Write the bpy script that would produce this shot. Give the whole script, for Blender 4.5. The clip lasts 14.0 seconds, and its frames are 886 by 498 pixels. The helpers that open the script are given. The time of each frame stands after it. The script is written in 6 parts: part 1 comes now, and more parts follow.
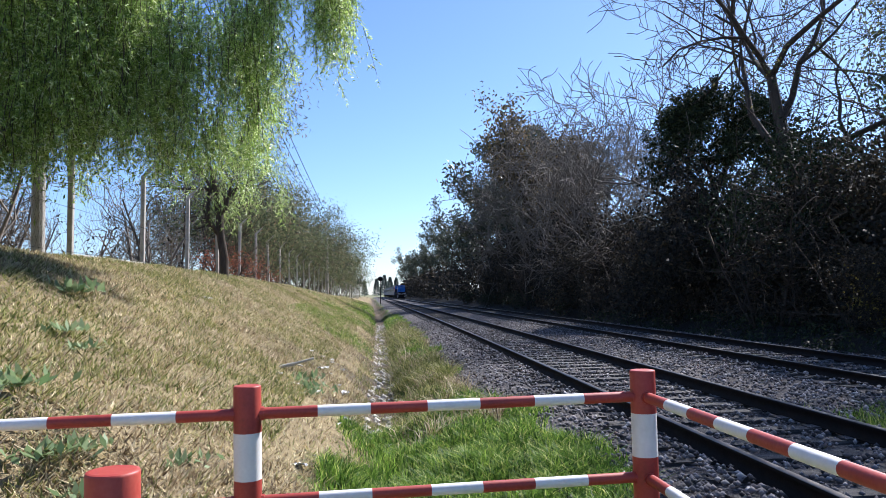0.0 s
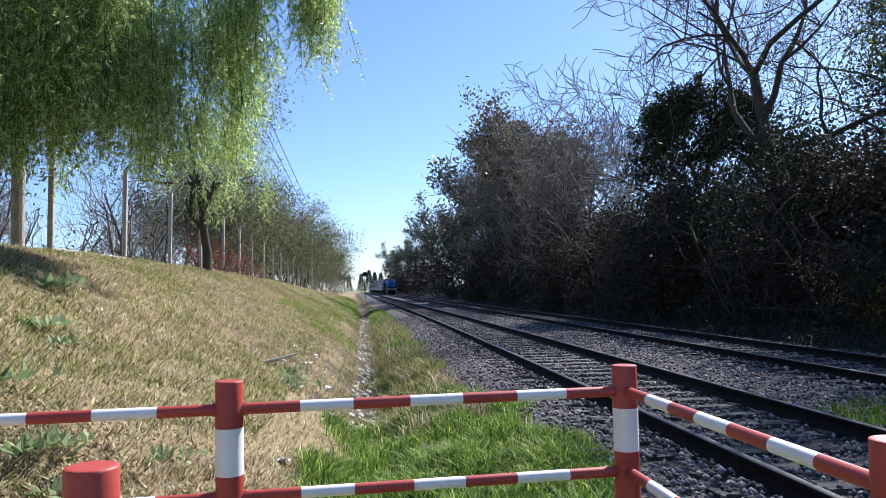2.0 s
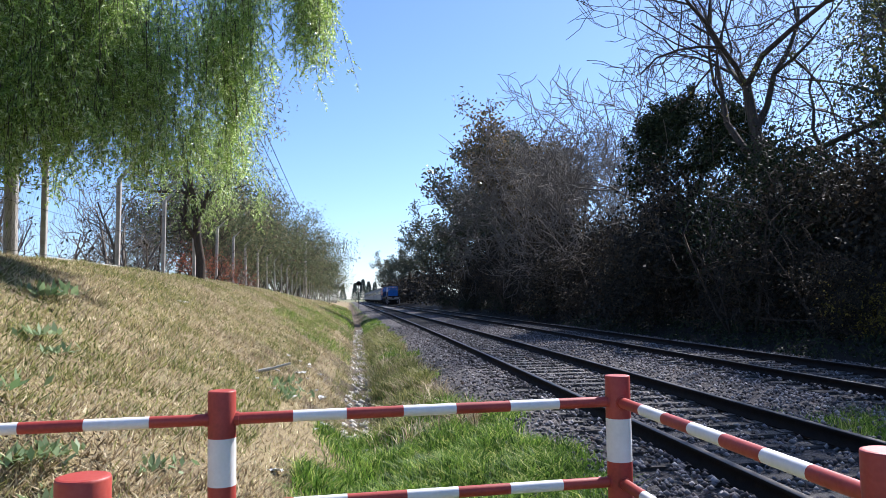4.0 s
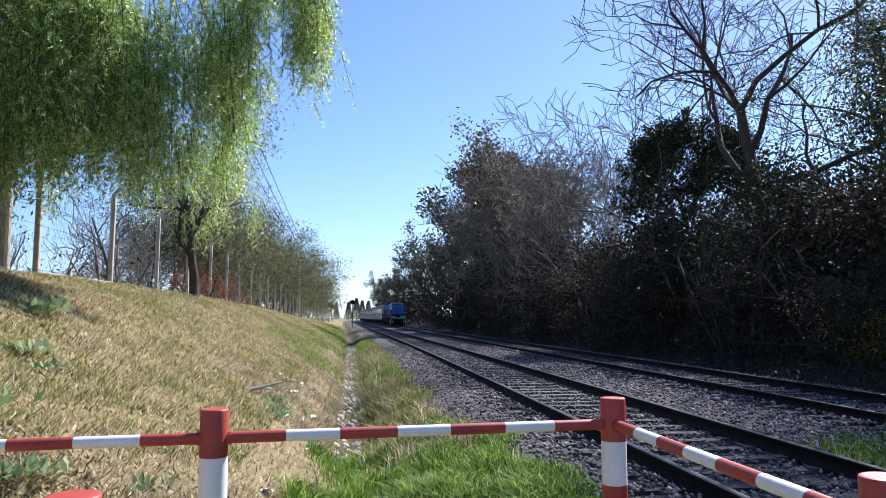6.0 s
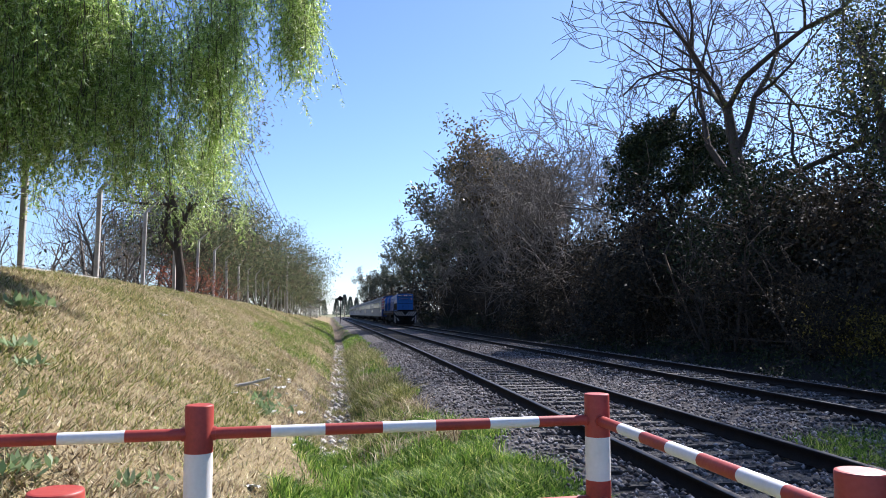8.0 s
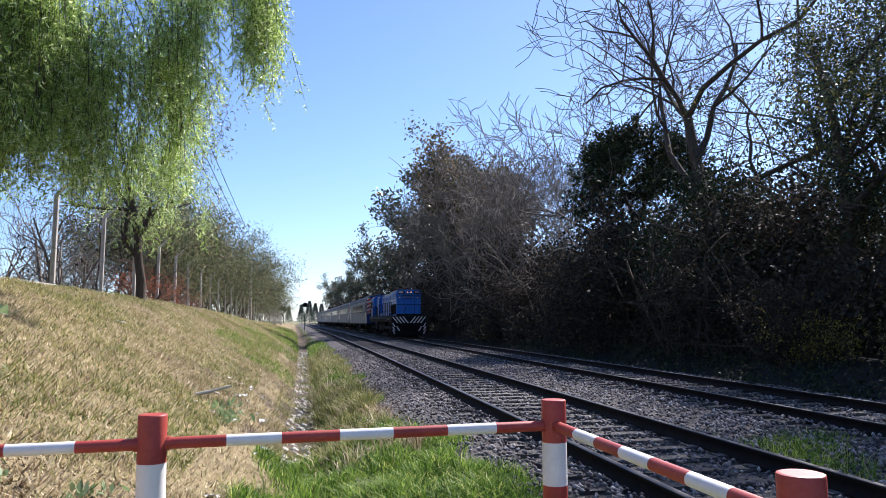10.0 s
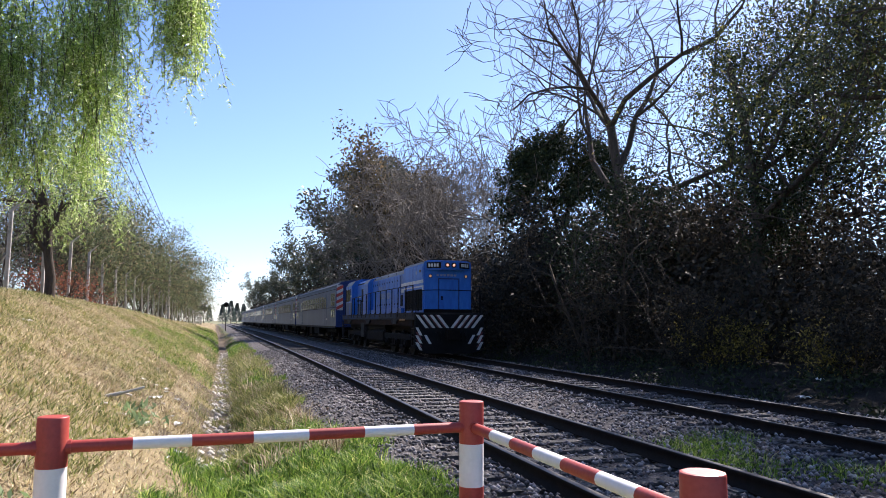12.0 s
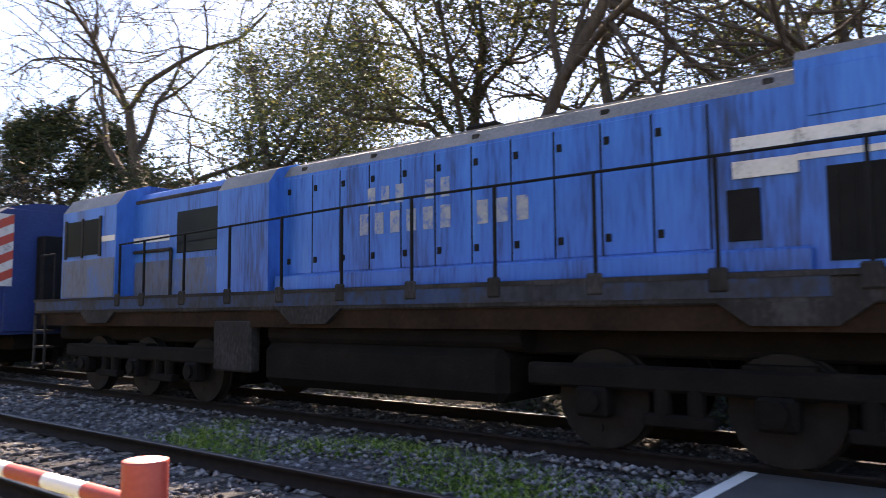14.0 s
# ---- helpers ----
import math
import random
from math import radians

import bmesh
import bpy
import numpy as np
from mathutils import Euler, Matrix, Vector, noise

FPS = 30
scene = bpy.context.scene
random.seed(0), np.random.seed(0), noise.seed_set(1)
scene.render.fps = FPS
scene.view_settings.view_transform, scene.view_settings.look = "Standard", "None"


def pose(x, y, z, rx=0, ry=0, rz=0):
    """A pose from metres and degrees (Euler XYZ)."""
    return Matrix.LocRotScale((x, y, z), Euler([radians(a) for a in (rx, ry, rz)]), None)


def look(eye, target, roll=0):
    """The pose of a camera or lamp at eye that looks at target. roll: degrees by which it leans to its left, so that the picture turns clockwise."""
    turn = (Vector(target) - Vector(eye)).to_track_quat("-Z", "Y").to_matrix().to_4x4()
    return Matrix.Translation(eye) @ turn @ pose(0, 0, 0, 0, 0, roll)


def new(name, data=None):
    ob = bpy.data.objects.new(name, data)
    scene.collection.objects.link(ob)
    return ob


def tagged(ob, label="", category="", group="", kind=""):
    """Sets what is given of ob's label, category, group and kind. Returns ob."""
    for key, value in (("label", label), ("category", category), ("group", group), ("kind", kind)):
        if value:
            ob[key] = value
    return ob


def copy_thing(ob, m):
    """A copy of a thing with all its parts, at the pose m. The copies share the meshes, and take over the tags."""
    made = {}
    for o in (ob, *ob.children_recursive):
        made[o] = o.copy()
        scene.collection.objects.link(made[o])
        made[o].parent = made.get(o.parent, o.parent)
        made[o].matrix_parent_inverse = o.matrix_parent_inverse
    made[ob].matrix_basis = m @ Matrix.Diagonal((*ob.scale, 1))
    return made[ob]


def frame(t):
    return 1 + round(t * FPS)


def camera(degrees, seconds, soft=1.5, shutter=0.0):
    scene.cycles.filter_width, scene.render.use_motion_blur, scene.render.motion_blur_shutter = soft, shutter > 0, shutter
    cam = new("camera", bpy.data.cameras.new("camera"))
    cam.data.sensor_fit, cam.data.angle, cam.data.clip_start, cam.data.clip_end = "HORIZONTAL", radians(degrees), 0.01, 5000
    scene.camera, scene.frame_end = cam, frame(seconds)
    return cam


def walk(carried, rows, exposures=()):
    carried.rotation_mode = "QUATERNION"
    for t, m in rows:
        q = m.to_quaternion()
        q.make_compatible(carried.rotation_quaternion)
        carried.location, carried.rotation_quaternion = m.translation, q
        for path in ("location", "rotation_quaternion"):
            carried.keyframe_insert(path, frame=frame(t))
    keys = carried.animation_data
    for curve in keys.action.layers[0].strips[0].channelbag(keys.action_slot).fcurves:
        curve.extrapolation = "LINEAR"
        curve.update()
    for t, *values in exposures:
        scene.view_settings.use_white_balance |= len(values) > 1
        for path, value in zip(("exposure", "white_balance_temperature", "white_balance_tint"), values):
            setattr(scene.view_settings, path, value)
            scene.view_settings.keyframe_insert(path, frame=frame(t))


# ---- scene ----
cam = camera(60.9, 14.0, soft=0.8, shutter=0.12)
PATH = [
    (0, (-0.166, -0.291, 1.576), (-0.021, 1.7, 1.692), -1.2),
    (0.5, (-0.167, -0.285, 1.575), (-0.006, 1.705, 1.691), -1.2),
    (1, (-0.165, -0.285, 1.576), (0.006, 1.704, 1.698), -1.1),
    (1.5, (-0.164, -0.29, 1.574), (0.011, 1.699, 1.691), -0.9),
    (2, (-0.159, -0.293, 1.575), (0.026, 1.695, 1.678), -1.1),
    (4.5, (-0.158, -0.3, 1.577), (0.049, 1.684, 1.717), -0.8),
    (5, (-0.166, -0.29, 1.574), (0.042, 1.693, 1.729), -0.5),
    (5.5, (-0.167, -0.286, 1.576), (0.042, 1.696, 1.749), -0.4),
    (6, (-0.167, -0.291, 1.577), (0.049, 1.689, 1.757), -0.3),
    (6.5, (-0.167, -0.295, 1.575), (0.059, 1.684, 1.747), -0.6),
    (7, (-0.161, -0.299, 1.576), (0.066, 1.681, 1.747), -0.7),
    (7.5, (-0.16, -0.302, 1.576), (0.074, 1.677, 1.746), -0.4),
    (10, (-0.12, -0.323, 1.581), (0.216, 1.639, 1.767), -0.4),
    (10.5, (-0.116, -0.314, 1.58), (0.256, 1.641, 1.774), -0.2),
    (11, (-0.109, -0.324, 1.579), (0.301, 1.624, 1.769), 0.0),
    (11.5, (-0.103, -0.326, 1.576), (0.361, 1.61, 1.767), 0.2),
    (12, (-0.091, -0.316, 1.577), (0.435, 1.605, 1.768), 0.2),
    (12.5, (-0.068, -0.35, 1.575), (0.561, 1.539, 1.756), 0.4),
    (13, (-0.051, -0.366, 1.573), (0.793, 1.438, 1.751), 0.4),
    (13.4, (-0.037, -0.374, 1.575), (1.011, 1.318, 1.765), 0.5),
    (13.5, (-0.037, -0.382, 1.571), (1.075, 1.27, 1.762), 0.3),
    (13.6, (-0.035, -0.393, 1.569), (1.127, 1.222, 1.771), 0.8),
    (13.7, (-0.024, -0.406, 1.56), (1.221, 1.145, 1.768), 0.3),
    (13.8, (-0.012, -0.424, 1.564), (1.331, 1.045, 1.757), 0.2),
    (14, (0.012, -0.474, 1.569), (1.556, 0.787, 1.741), -0.4),
]
walk(cam, [(t, look(eye, target, roll)) for t, eye, target, roll in PATH],
     exposures=[(0, 1.04, 5950, 16), (7.5, 1.10, 6050, 18), (11, 1.16, 6200, 20), (12, 1.28, 6450, 21), (12.5, 0.90, 6850, 20), (13, 1.36, 7100, 23), (13.5, 1.50, 7600, 24), (14, 2.40, 8500, 23)])


# ---- world, sun, exposure ----
SUN_AZ, SUN_EL = 48.0, 42.0
world = bpy.data.worlds.new("sky_world")
scene.world = world
world.use_nodes = True
wn = world.node_tree.nodes
sky = wn.new("ShaderNodeTexSky")
sky.sky_type = "NISHITA"
sky.sun_disc = False
sky.sun_elevation = radians(SUN_EL)
sky.sun_rotation = radians(SUN_AZ)
sky.air_density, sky.dust_density, sky.ozone_density = 0.9, 0.35, 6.0
wn["Background"].inputs["Strength"].default_value = 0.09
world.node_tree.links.new(sky.outputs[0], wn["Background"].inputs["Color"])
sun_data = bpy.data.lights.new("sun", "SUN")
sun_data.energy, sun_data.angle, sun_data.color = 5.0, radians(0.55), (1.0, 0.95, 0.86)
sun = new("sun", sun_data)
sd = Vector((math.sin(radians(SUN_AZ)) * math.cos(radians(SUN_EL)), math.cos(radians(SUN_AZ)) * math.cos(radians(SUN_EL)), math.sin(radians(SUN_EL))))
sun.matrix_world = look(sd * 60, (0, 0, 0))

# ---- materials ----


def mat(name, rough=0.7, metal=0.0):
    m = bpy.data.materials.new(name)
    m.use_nodes = True
    b = m.node_tree.nodes["Principled BSDF"]
    b.inputs["Roughness"].default_value = rough
    b.inputs["Metallic"].default_value = metal
    return m, m.node_tree.nodes, m.node_tree.links, b


def ramp(nodes, stops):
    r = nodes.new("ShaderNodeValToRGB")
    e = r.color_ramp.elements
    while len(e) < len(stops):
        e.new(0.5)
    for i, (p, c) in enumerate(stops):
        e[i].position, e[i].color = p, (*c, 1)
    return r


def noise_mat(name, stops, scale=3.0, fine=40.0, rough=0.8, metal=0.0, bump=0.2, detail=6.0, stretch=(1, 1, 1), fine_mix=0.4, dist=0.02, spec=0.5):
    """Colour from a coarse and a fine noise in object space, with a fine bump."""
    m, n, l, b = mat(name, rough, metal)
    b.inputs["Specular IOR Level"].default_value = spec
    tc, mp = n.new("ShaderNodeTexCoord"), n.new("ShaderNodeMapping")
    mp.inputs["Scale"].default_value = stretch
    l.new(tc.outputs["Object"], mp.inputs["Vector"])
    a, f = n.new("ShaderNodeTexNoise"), n.new("ShaderNodeTexNoise")
    a.inputs["Scale"].default_value, a.inputs["Detail"].default_value = scale, detail
    f.inputs["Scale"].default_value, f.inputs["Detail"].default_value = fine, 4
    for q in (a, f):
        l.new(mp.outputs[0], q.inputs["Vector"])
    mix = n.new("ShaderNodeMix")
    mix.inputs[0].default_value = fine_mix
    l.new(a.outputs["Fac"], mix.inputs[2])
    l.new(f.outputs["Fac"], mix.inputs[3])
    r = ramp(n, stops)
    l.new(mix.outputs[0], r.inputs[0])
    l.new(r.outputs[0], b.inputs["Base Color"])
    bp = n.new("ShaderNodeBump")
    bp.inputs["Strength"].default_value, bp.inputs["Distance"].default_value = bump, dist
    l.new(f.outputs["Fac"], bp.inputs["Height"])
    l.new(bp.outputs[0], b.inputs["Normal"])
    return m


def island_mat(name, stops, rough=0.6, translucent=0.0, by_object=False):
    """Colour by each leaf, blade or stone; leaves let some light through."""
    m, n, l, b = mat(name, rough)
    r = ramp(n, stops)
    if by_object:
        g = n.new("ShaderNodeObjectInfo")
        l.new(g.outputs["Random"], r.inputs[0])
    else:
        g = n.new("ShaderNodeNewGeometry")
        l.new(g.outputs["Random Per Island"], r.inputs[0])
    l.new(r.outputs[0], b.inputs["Base Color"])
    b.inputs["Specular IOR Level"].default_value = 0.5 if rough < 0.5 else 0.2
    if translucent:
        t, mx = n.new("ShaderNodeBsdfTranslucent"), n.new("ShaderNodeMixShader")
        l.new(r.outputs[0], t.inputs["Color"])
        mx.inputs[0].default_value = translucent
        l.new(b.outputs[0], mx.inputs[1])
        l.new(t.outputs[0], mx.inputs[2])
        l.new(mx.outputs[0], n["Material Output"].inputs["Surface"])
    return m




def trackside_mat():
    """Dry turf that breaks up into green turf, bare ditch soil, ballast and wood soil by the zones of the land."""
    m, n, l, b = mat("trackside_ground", 0.95)
    b.inputs["Specular IOR Level"].default_value = 0.15
    tc = n.new("ShaderNodeTexCoord")

    def noise(scale, detail=5):
        q = n.new("ShaderNodeTexNoise")
        q.inputs["Scale"].default_value, q.inputs["Detail"].default_value = scale, detail
        l.new(tc.outputs["Object"], q.inputs["Vector"])
        return q.outputs["Fac"]

    coarse, mid, fine = noise(0.9, 6), noise(5.0), noise(34.0, 4)

    def blend(a, c, f):
        x = n.new("ShaderNodeMix")
        x.inputs[0].default_value = f
        l.new(a, x.inputs[2])
        l.new(c, x.inputs[3])
        return x.outputs[0]

    tone, grit = blend(blend(coarse, mid, 0.4), fine, 0.4), blend(mid, fine, 0.7)
    zones = [([(0.30, (0.06, 0.042, 0.026)), (0.43, (0.14, 0.108, 0.062)), (0.52, (0.27, 0.215, 0.12)), (0.62, (0.19, 0.165, 0.075)), (0.75, (0.09, 0.11, 0.035))], tone, None),
             ([(0.3, (0.03, 0.05, 0.014)), (0.5, (0.07, 0.11, 0.026)), (0.75, (0.20, 0.18, 0.075))], tone, "green"),
             ([(0.3, (0.035, 0.026, 0.018)), (0.5, (0.10, 0.078, 0.055)), (0.7, (0.24, 0.20, 0.15))], tone, "bare"),
             ([(0.34, (0.022, 0.020, 0.020)), (0.5, (0.09, 0.083, 0.082)), (0.66, (0.23, 0.217, 0.212))], grit, "gravel"),
             # wood soil set darker than humus, which colours in the shade under the trees
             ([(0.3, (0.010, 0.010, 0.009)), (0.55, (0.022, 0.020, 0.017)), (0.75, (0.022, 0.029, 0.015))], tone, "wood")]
    colour = None
    for stops, source, zone in zones:
        r = ramp(n, stops)
        l.new(source, r.inputs[0])
        if zone is None:
            colour = r.outputs[0]
            continue
        at = n.new("ShaderNodeAttribute")
        at.attribute_name = zone
        wobble = n.new("ShaderNodeMath")
        wobble.operation = "MULTIPLY_ADD"
        wobble.inputs[1].default_value, wobble.inputs[2].default_value = 1.6, -0.8
        l.new(blend(mid, fine, 0.35), wobble.inputs[0])
        total = n.new("ShaderNodeMath")
        total.operation = "ADD"
        l.new(at.outputs["Fac"], total.inputs[0])
        l.new(wobble.outputs[0], total.inputs[1])
        edge = n.new("ShaderNodeMapRange")
        edge.inputs["From Min"].default_value, edge.inputs["From Max"].default_value = 0.38, 0.62
        l.new(total.outputs[0], edge.inputs["Value"])
        x = n.new("ShaderNodeMix")
        x.data_type = "RGBA"
        l.new(edge.outputs[0], x.inputs[0])
        l.new(colour, x.inputs[6])
        l.new(r.outputs[0], x.inputs[7])
        colour = x.outputs[2]
    l.new(colour, b.inputs["Base Color"])
    bp = n.new("ShaderNodeBump")
    bp.inputs["Strength"].default_value, bp.inputs["Distance"].default_value = 0.9, 0.05
    l.new(grit, bp.inputs["Height"])
    l.new(bp.outputs[0], b.inputs["Normal"])
    return m


M_LAND = trackside_mat()
M_FAR = noise_mat("far_field", [(0.3, (0.09, 0.11, 0.04)), (0.7, (0.20, 0.19, 0.09))], 0.05, 2, 0.95)
M_STONE = island_mat("ballast_stone", [(0.0, (0.035, 0.033, 0.034)), (0.4, (0.125, 0.117, 0.119)), (0.75, (0.235, 0.222, 0.225)), (0.93, (0.37, 0.355, 0.352)), (1.0, (0.18, 0.125, 0.095))], 0.9)
M_RUBBLE = noise_mat("pale_rubble", [(0.3, (0.30, 0.28, 0.24)), (0.7, (0.60, 0.57, 0.50))], 6, 50, 0.9, bump=0.5)
M_RAIL = noise_mat("rusty_rail_side", [(0.3, (0.009, 0.007, 0.0065)), (0.6, (0.019, 0.014, 0.012)), (0.8, (0.035, 0.024, 0.018))], 8, 90, 0.85, spec=0.15)
M_HEAD = noise_mat("worn_rail_head", [(0.3, (0.035, 0.031, 0.029)), (0.7, (0.10, 0.093, 0.088))], 5, 60, 0.42, 0.8, bump=0.05)
M_SLEEPER = noise_mat("weathered_sleeper_wood", [(0.3, (0.03, 0.027, 0.025)), (0.5, (0.066, 0.062, 0.058)), (0.72, (0.14, 0.132, 0.125))], 3, 40, 0.9, bump=0.6, stretch=(0.6, 6, 6))
M_CONC = noise_mat("weathered_concrete", [(0.3, (0.24, 0.22, 0.19)), (0.6, (0.42, 0.40, 0.36)), (0.8, (0.50, 0.48, 0.43))], 4, 50, 0.9, bump=0.3)
M_RED = noise_mat("red_oxide_paint", [(0.25, (0.22, 0.030, 0.022)), (0.5, (0.36, 0.045, 0.032)), (0.75, (0.42, 0.075, 0.05))], 5, 70, 0.5, bump=0.15, dist=0.004)
M_WHITE = noise_mat("chipped_white_paint", [(0.22, (0.32, 0.30, 0.27)), (0.34, (0.72, 0.71, 0.68)), (0.7, (0.84, 0.83, 0.80))], 7, 60, 0.5, bump=0.15, dist=0.004)
M_BARK = noise_mat("grey_brown_bark", [(0.3, (0.04, 0.031, 0.024)), (0.6, (0.09, 0.072, 0.058)), (0.8, (0.15, 0.127, 0.105))], 3, 25, 0.95, bump=0.8, stretch=(3, 3, 0.6), dist=0.03, spec=0.2)
M_PALE = noise_mat("pale_bare_twigs", [(0.3, (0.09, 0.076, 0.062)), (0.6, (0.17, 0.148, 0.122)), (0.8, (0.25, 0.22, 0.185))], 2, 20, 0.9, bump=0.4, stretch=(3, 3, 0.6))
M_PEPPER = island_mat("pepper_tree_leaf", [(0.0, (0.10, 0.17, 0.045)), (0.4, (0.30, 0.44, 0.10)), (0.8, (0.52, 0.65, 0.19)), (1.0, (0.86, 0.90, 0.60))], 0.24, 0.6)
# same leaf in darker greens, so the crown's inner shade is in the colour
M_PEPPERIN = island_mat("shaded_pepper_leaf", [(0.0, (0.03, 0.055, 0.014)), (0.7, (0.10, 0.16, 0.035)), (1.0, (0.20, 0.27, 0.07))], 0.6, 0.4)
# ivy green pushed towards black, with the wood's shade put into the colour
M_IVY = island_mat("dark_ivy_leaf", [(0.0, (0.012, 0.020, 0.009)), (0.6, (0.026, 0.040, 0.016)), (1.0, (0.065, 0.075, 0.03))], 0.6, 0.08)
# the few yellow leaves paint in sun shining through the crown
M_BACKLIT = island_mat("shiny_backlit_leaf", [(0.0, (0.025, 0.035, 0.014)), (0.75, (0.06, 0.075, 0.024)), (0.92, (0.12, 0.13, 0.035)), (1.0, (0.36, 0.30, 0.08))], 0.4, 0.4)
M_GOLD = island_mat("yellow_olive_leaf", [(0.0, (0.08, 0.07, 0.02)), (0.6, (0.24, 0.20, 0.05)), (1.0, (0.48, 0.38, 0.10))], 0.6, 0.5)
# thicket leaves start near black; the shade among them is coloured in
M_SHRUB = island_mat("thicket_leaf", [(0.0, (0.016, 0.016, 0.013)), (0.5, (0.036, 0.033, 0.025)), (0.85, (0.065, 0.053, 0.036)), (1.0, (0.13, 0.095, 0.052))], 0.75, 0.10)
M_EUCA = island_mat("far_tree_leaf", [(0.0, (0.025, 0.035, 0.020)), (0.6, (0.06, 0.075, 0.042)), (1.0, (0.12, 0.11, 0.06))], 0.45, 0.15)
# paler, bluer leaf colour paints in the haze of distance
M_HAZY = island_mat("haze_tinted_conifer_leaf", [(0.0, (0.06, 0.085, 0.075)), (1.0, (0.13, 0.16, 0.14))], 0.6, 0.35)
M_OLIVEBROWN = island_mat("olive_brown_leaf", [(0.0, (0.05, 0.042, 0.025)), (0.5, (0.12, 0.10, 0.055)), (0.85, (0.20, 0.155, 0.085)), (1.0, (0.30, 0.20, 0.10))], 0.6, 0.25)
M_ACACIA = island_mat("feathery_leaf", [(0.0, (0.03, 0.045, 0.022)), (0.45, (0.10, 0.125, 0.06)), (0.85, (0.22, 0.235, 0.12)), (1.0, (0.27, 0.18, 0.11))], 0.6, 0.35)
M_RUSSET = island_mat("russet_leaf", [(0.0, (0.20, 0.06, 0.035)), (1.0, (0.33, 0.13, 0.07))], 0.6, 0.35)
M_STRAW = island_mat("straw_blade", [(0.0, (0.16, 0.11, 0.055)), (0.3, (0.50, 0.40, 0.22)), (0.7, (0.82, 0.72, 0.47)), (1.0, (0.26, 0.29, 0.09))], 0.7, 0.25)
M_OLIVE = island_mat("olive_blade", [(0.0, (0.05, 0.07, 0.02)), (0.5, (0.19, 0.215, 0.06)), (1.0, (0.52, 0.48, 0.21))], 0.7, 0.35)
M_BROWN = island_mat("brown_blade", [(0.0, (0.09, 0.062, 0.036)), (0.45, (0.38, 0.295, 0.18)), (1.0, (0.80, 0.70, 0.49))], 0.8, 0.25)
M_BLADE = island_mat("green_blade", [(0.0, (0.02, 0.055, 0.01)), (0.45, (0.10, 0.20, 0.028)), (0.85, (0.28, 0.42, 0.07)), (1.0, (0.62, 0.62, 0.22))], 0.5, 0.45)
M_BROAD = island_mat("weed_leaf", [(0.0, (0.12, 0.20, 0.08)), (1.0, (0.30, 0.38, 0.20))], 0.5, 0.4)
M_BLUE = noise_mat("faded_blue_paint", [(0.27, (0.015, 0.022, 0.045)), (0.38, (0.007, 0.052, 0.20)), (0.47, (0.009, 0.100, 0.39)), (0.60, (0.013, 0.135, 0.48)), (0.75, (0.045, 0.175, 0.47))], 0.9, 9, 0.42, bump=0.06, stretch=(1, 2.6, 0.30), spec=0.35)
M_NAVY = noise_mat("dark_blue_paint", [(0.3, (0.007, 0.020, 0.085)), (0.7, (0.013, 0.04, 0.16))], 1.0, 20, 0.5, bump=0.06, spec=0.3)
# dusty grey that also paints the sun's pale strip along the hood tops
M_ROOFG = noise_mat("dusty_lit_roof_paint", [(0.3, (0.06, 0.058, 0.058)), (0.6, (0.18, 0.172, 0.165)), (0.8, (0.32, 0.30, 0.28))], 1.5, 30, 0.6, bump=0.1)
M_SILL = noise_mat("grimy_grey_sill", [(0.3, (0.010, 0.009, 0.008)), (0.5, (0.022, 0.020, 0.020)), (0.8, (0.07, 0.07, 0.076))], 1.6, 25, 0.85, bump=0.2, stretch=(1, 1, 0.5), spec=0.2)
M_GRIME = noise_mat("oily_bogie_steel", [(0.3, (0.004, 0.0035, 0.003)), (0.6, (0.010, 0.008, 0.007)), (0.8, (0.026, 0.020, 0.016))], 3, 30, 0.85, bump=0.3, spec=0.12)
M_BLACK = noise_mat("black_grille", [(0.3, (0.004, 0.004, 0.0045)), (0.7, (0.012, 0.012, 0.013))], 4, 60, 0.7, bump=0.2, spec=0.12)
M_COACH = noise_mat("silver_blue_coach_paint", [(0.25, (0.020, 0.035, 0.070)), (0.5, (0.038, 0.061, 0.112)), (0.8, (0.075, 0.105, 0.17))], 0.8, 16, 0.5, 0.0, bump=0.03, stretch=(1, 1, 0.3), spec=0.35)
M_DARKROOF = noise_mat("sooty_coach_roof", [(0.3, (0.018, 0.020, 0.026)), (0.6, (0.045, 0.05, 0.062)), (0.8, (0.09, 0.095, 0.11))], 1.2, 20, 0.6, bump=0.1, spec=0.3)
# mottled dirty white, darkened so the shade on the hut is in it
M_HUT = noise_mat("shaded_grimy_wall", [(0.3, (0.07, 0.07, 0.072)), (0.5, (0.20, 0.20, 0.205)), (0.8, (0.36, 0.36, 0.36))], 1.6, 24, 0.85, bump=0.2, spec=0.2)
M_OFFW = noise_mat("dirty_white_paint", [(0.30, (0.16, 0.155, 0.15)), (0.45, (0.46, 0.46, 0.45)), (0.8, (0.64, 0.64, 0.63))], 3, 30, 0.55, bump=0.08)
M_MAROON = noise_mat("dull_maroon_paint", [(0.3, (0.05, 0.008, 0.010)), (0.7, (0.12, 0.02, 0.02))], 3, 30, 0.6)
M_FADED = noise_mat("flaking_pale_lettering", [(0.36, (0.03, 0.11, 0.40)), (0.46, (0.17, 0.21, 0.30)), (0.7, (0.32, 0.33, 0.32))], 7, 30, 0.6)
M_ASPHALT = noise_mat("worn_asphalt", [(0.3, (0.035, 0.035, 0.036)), (0.7, (0.075, 0.072, 0.07))], 2, 60, 0.9, bump=0.5)
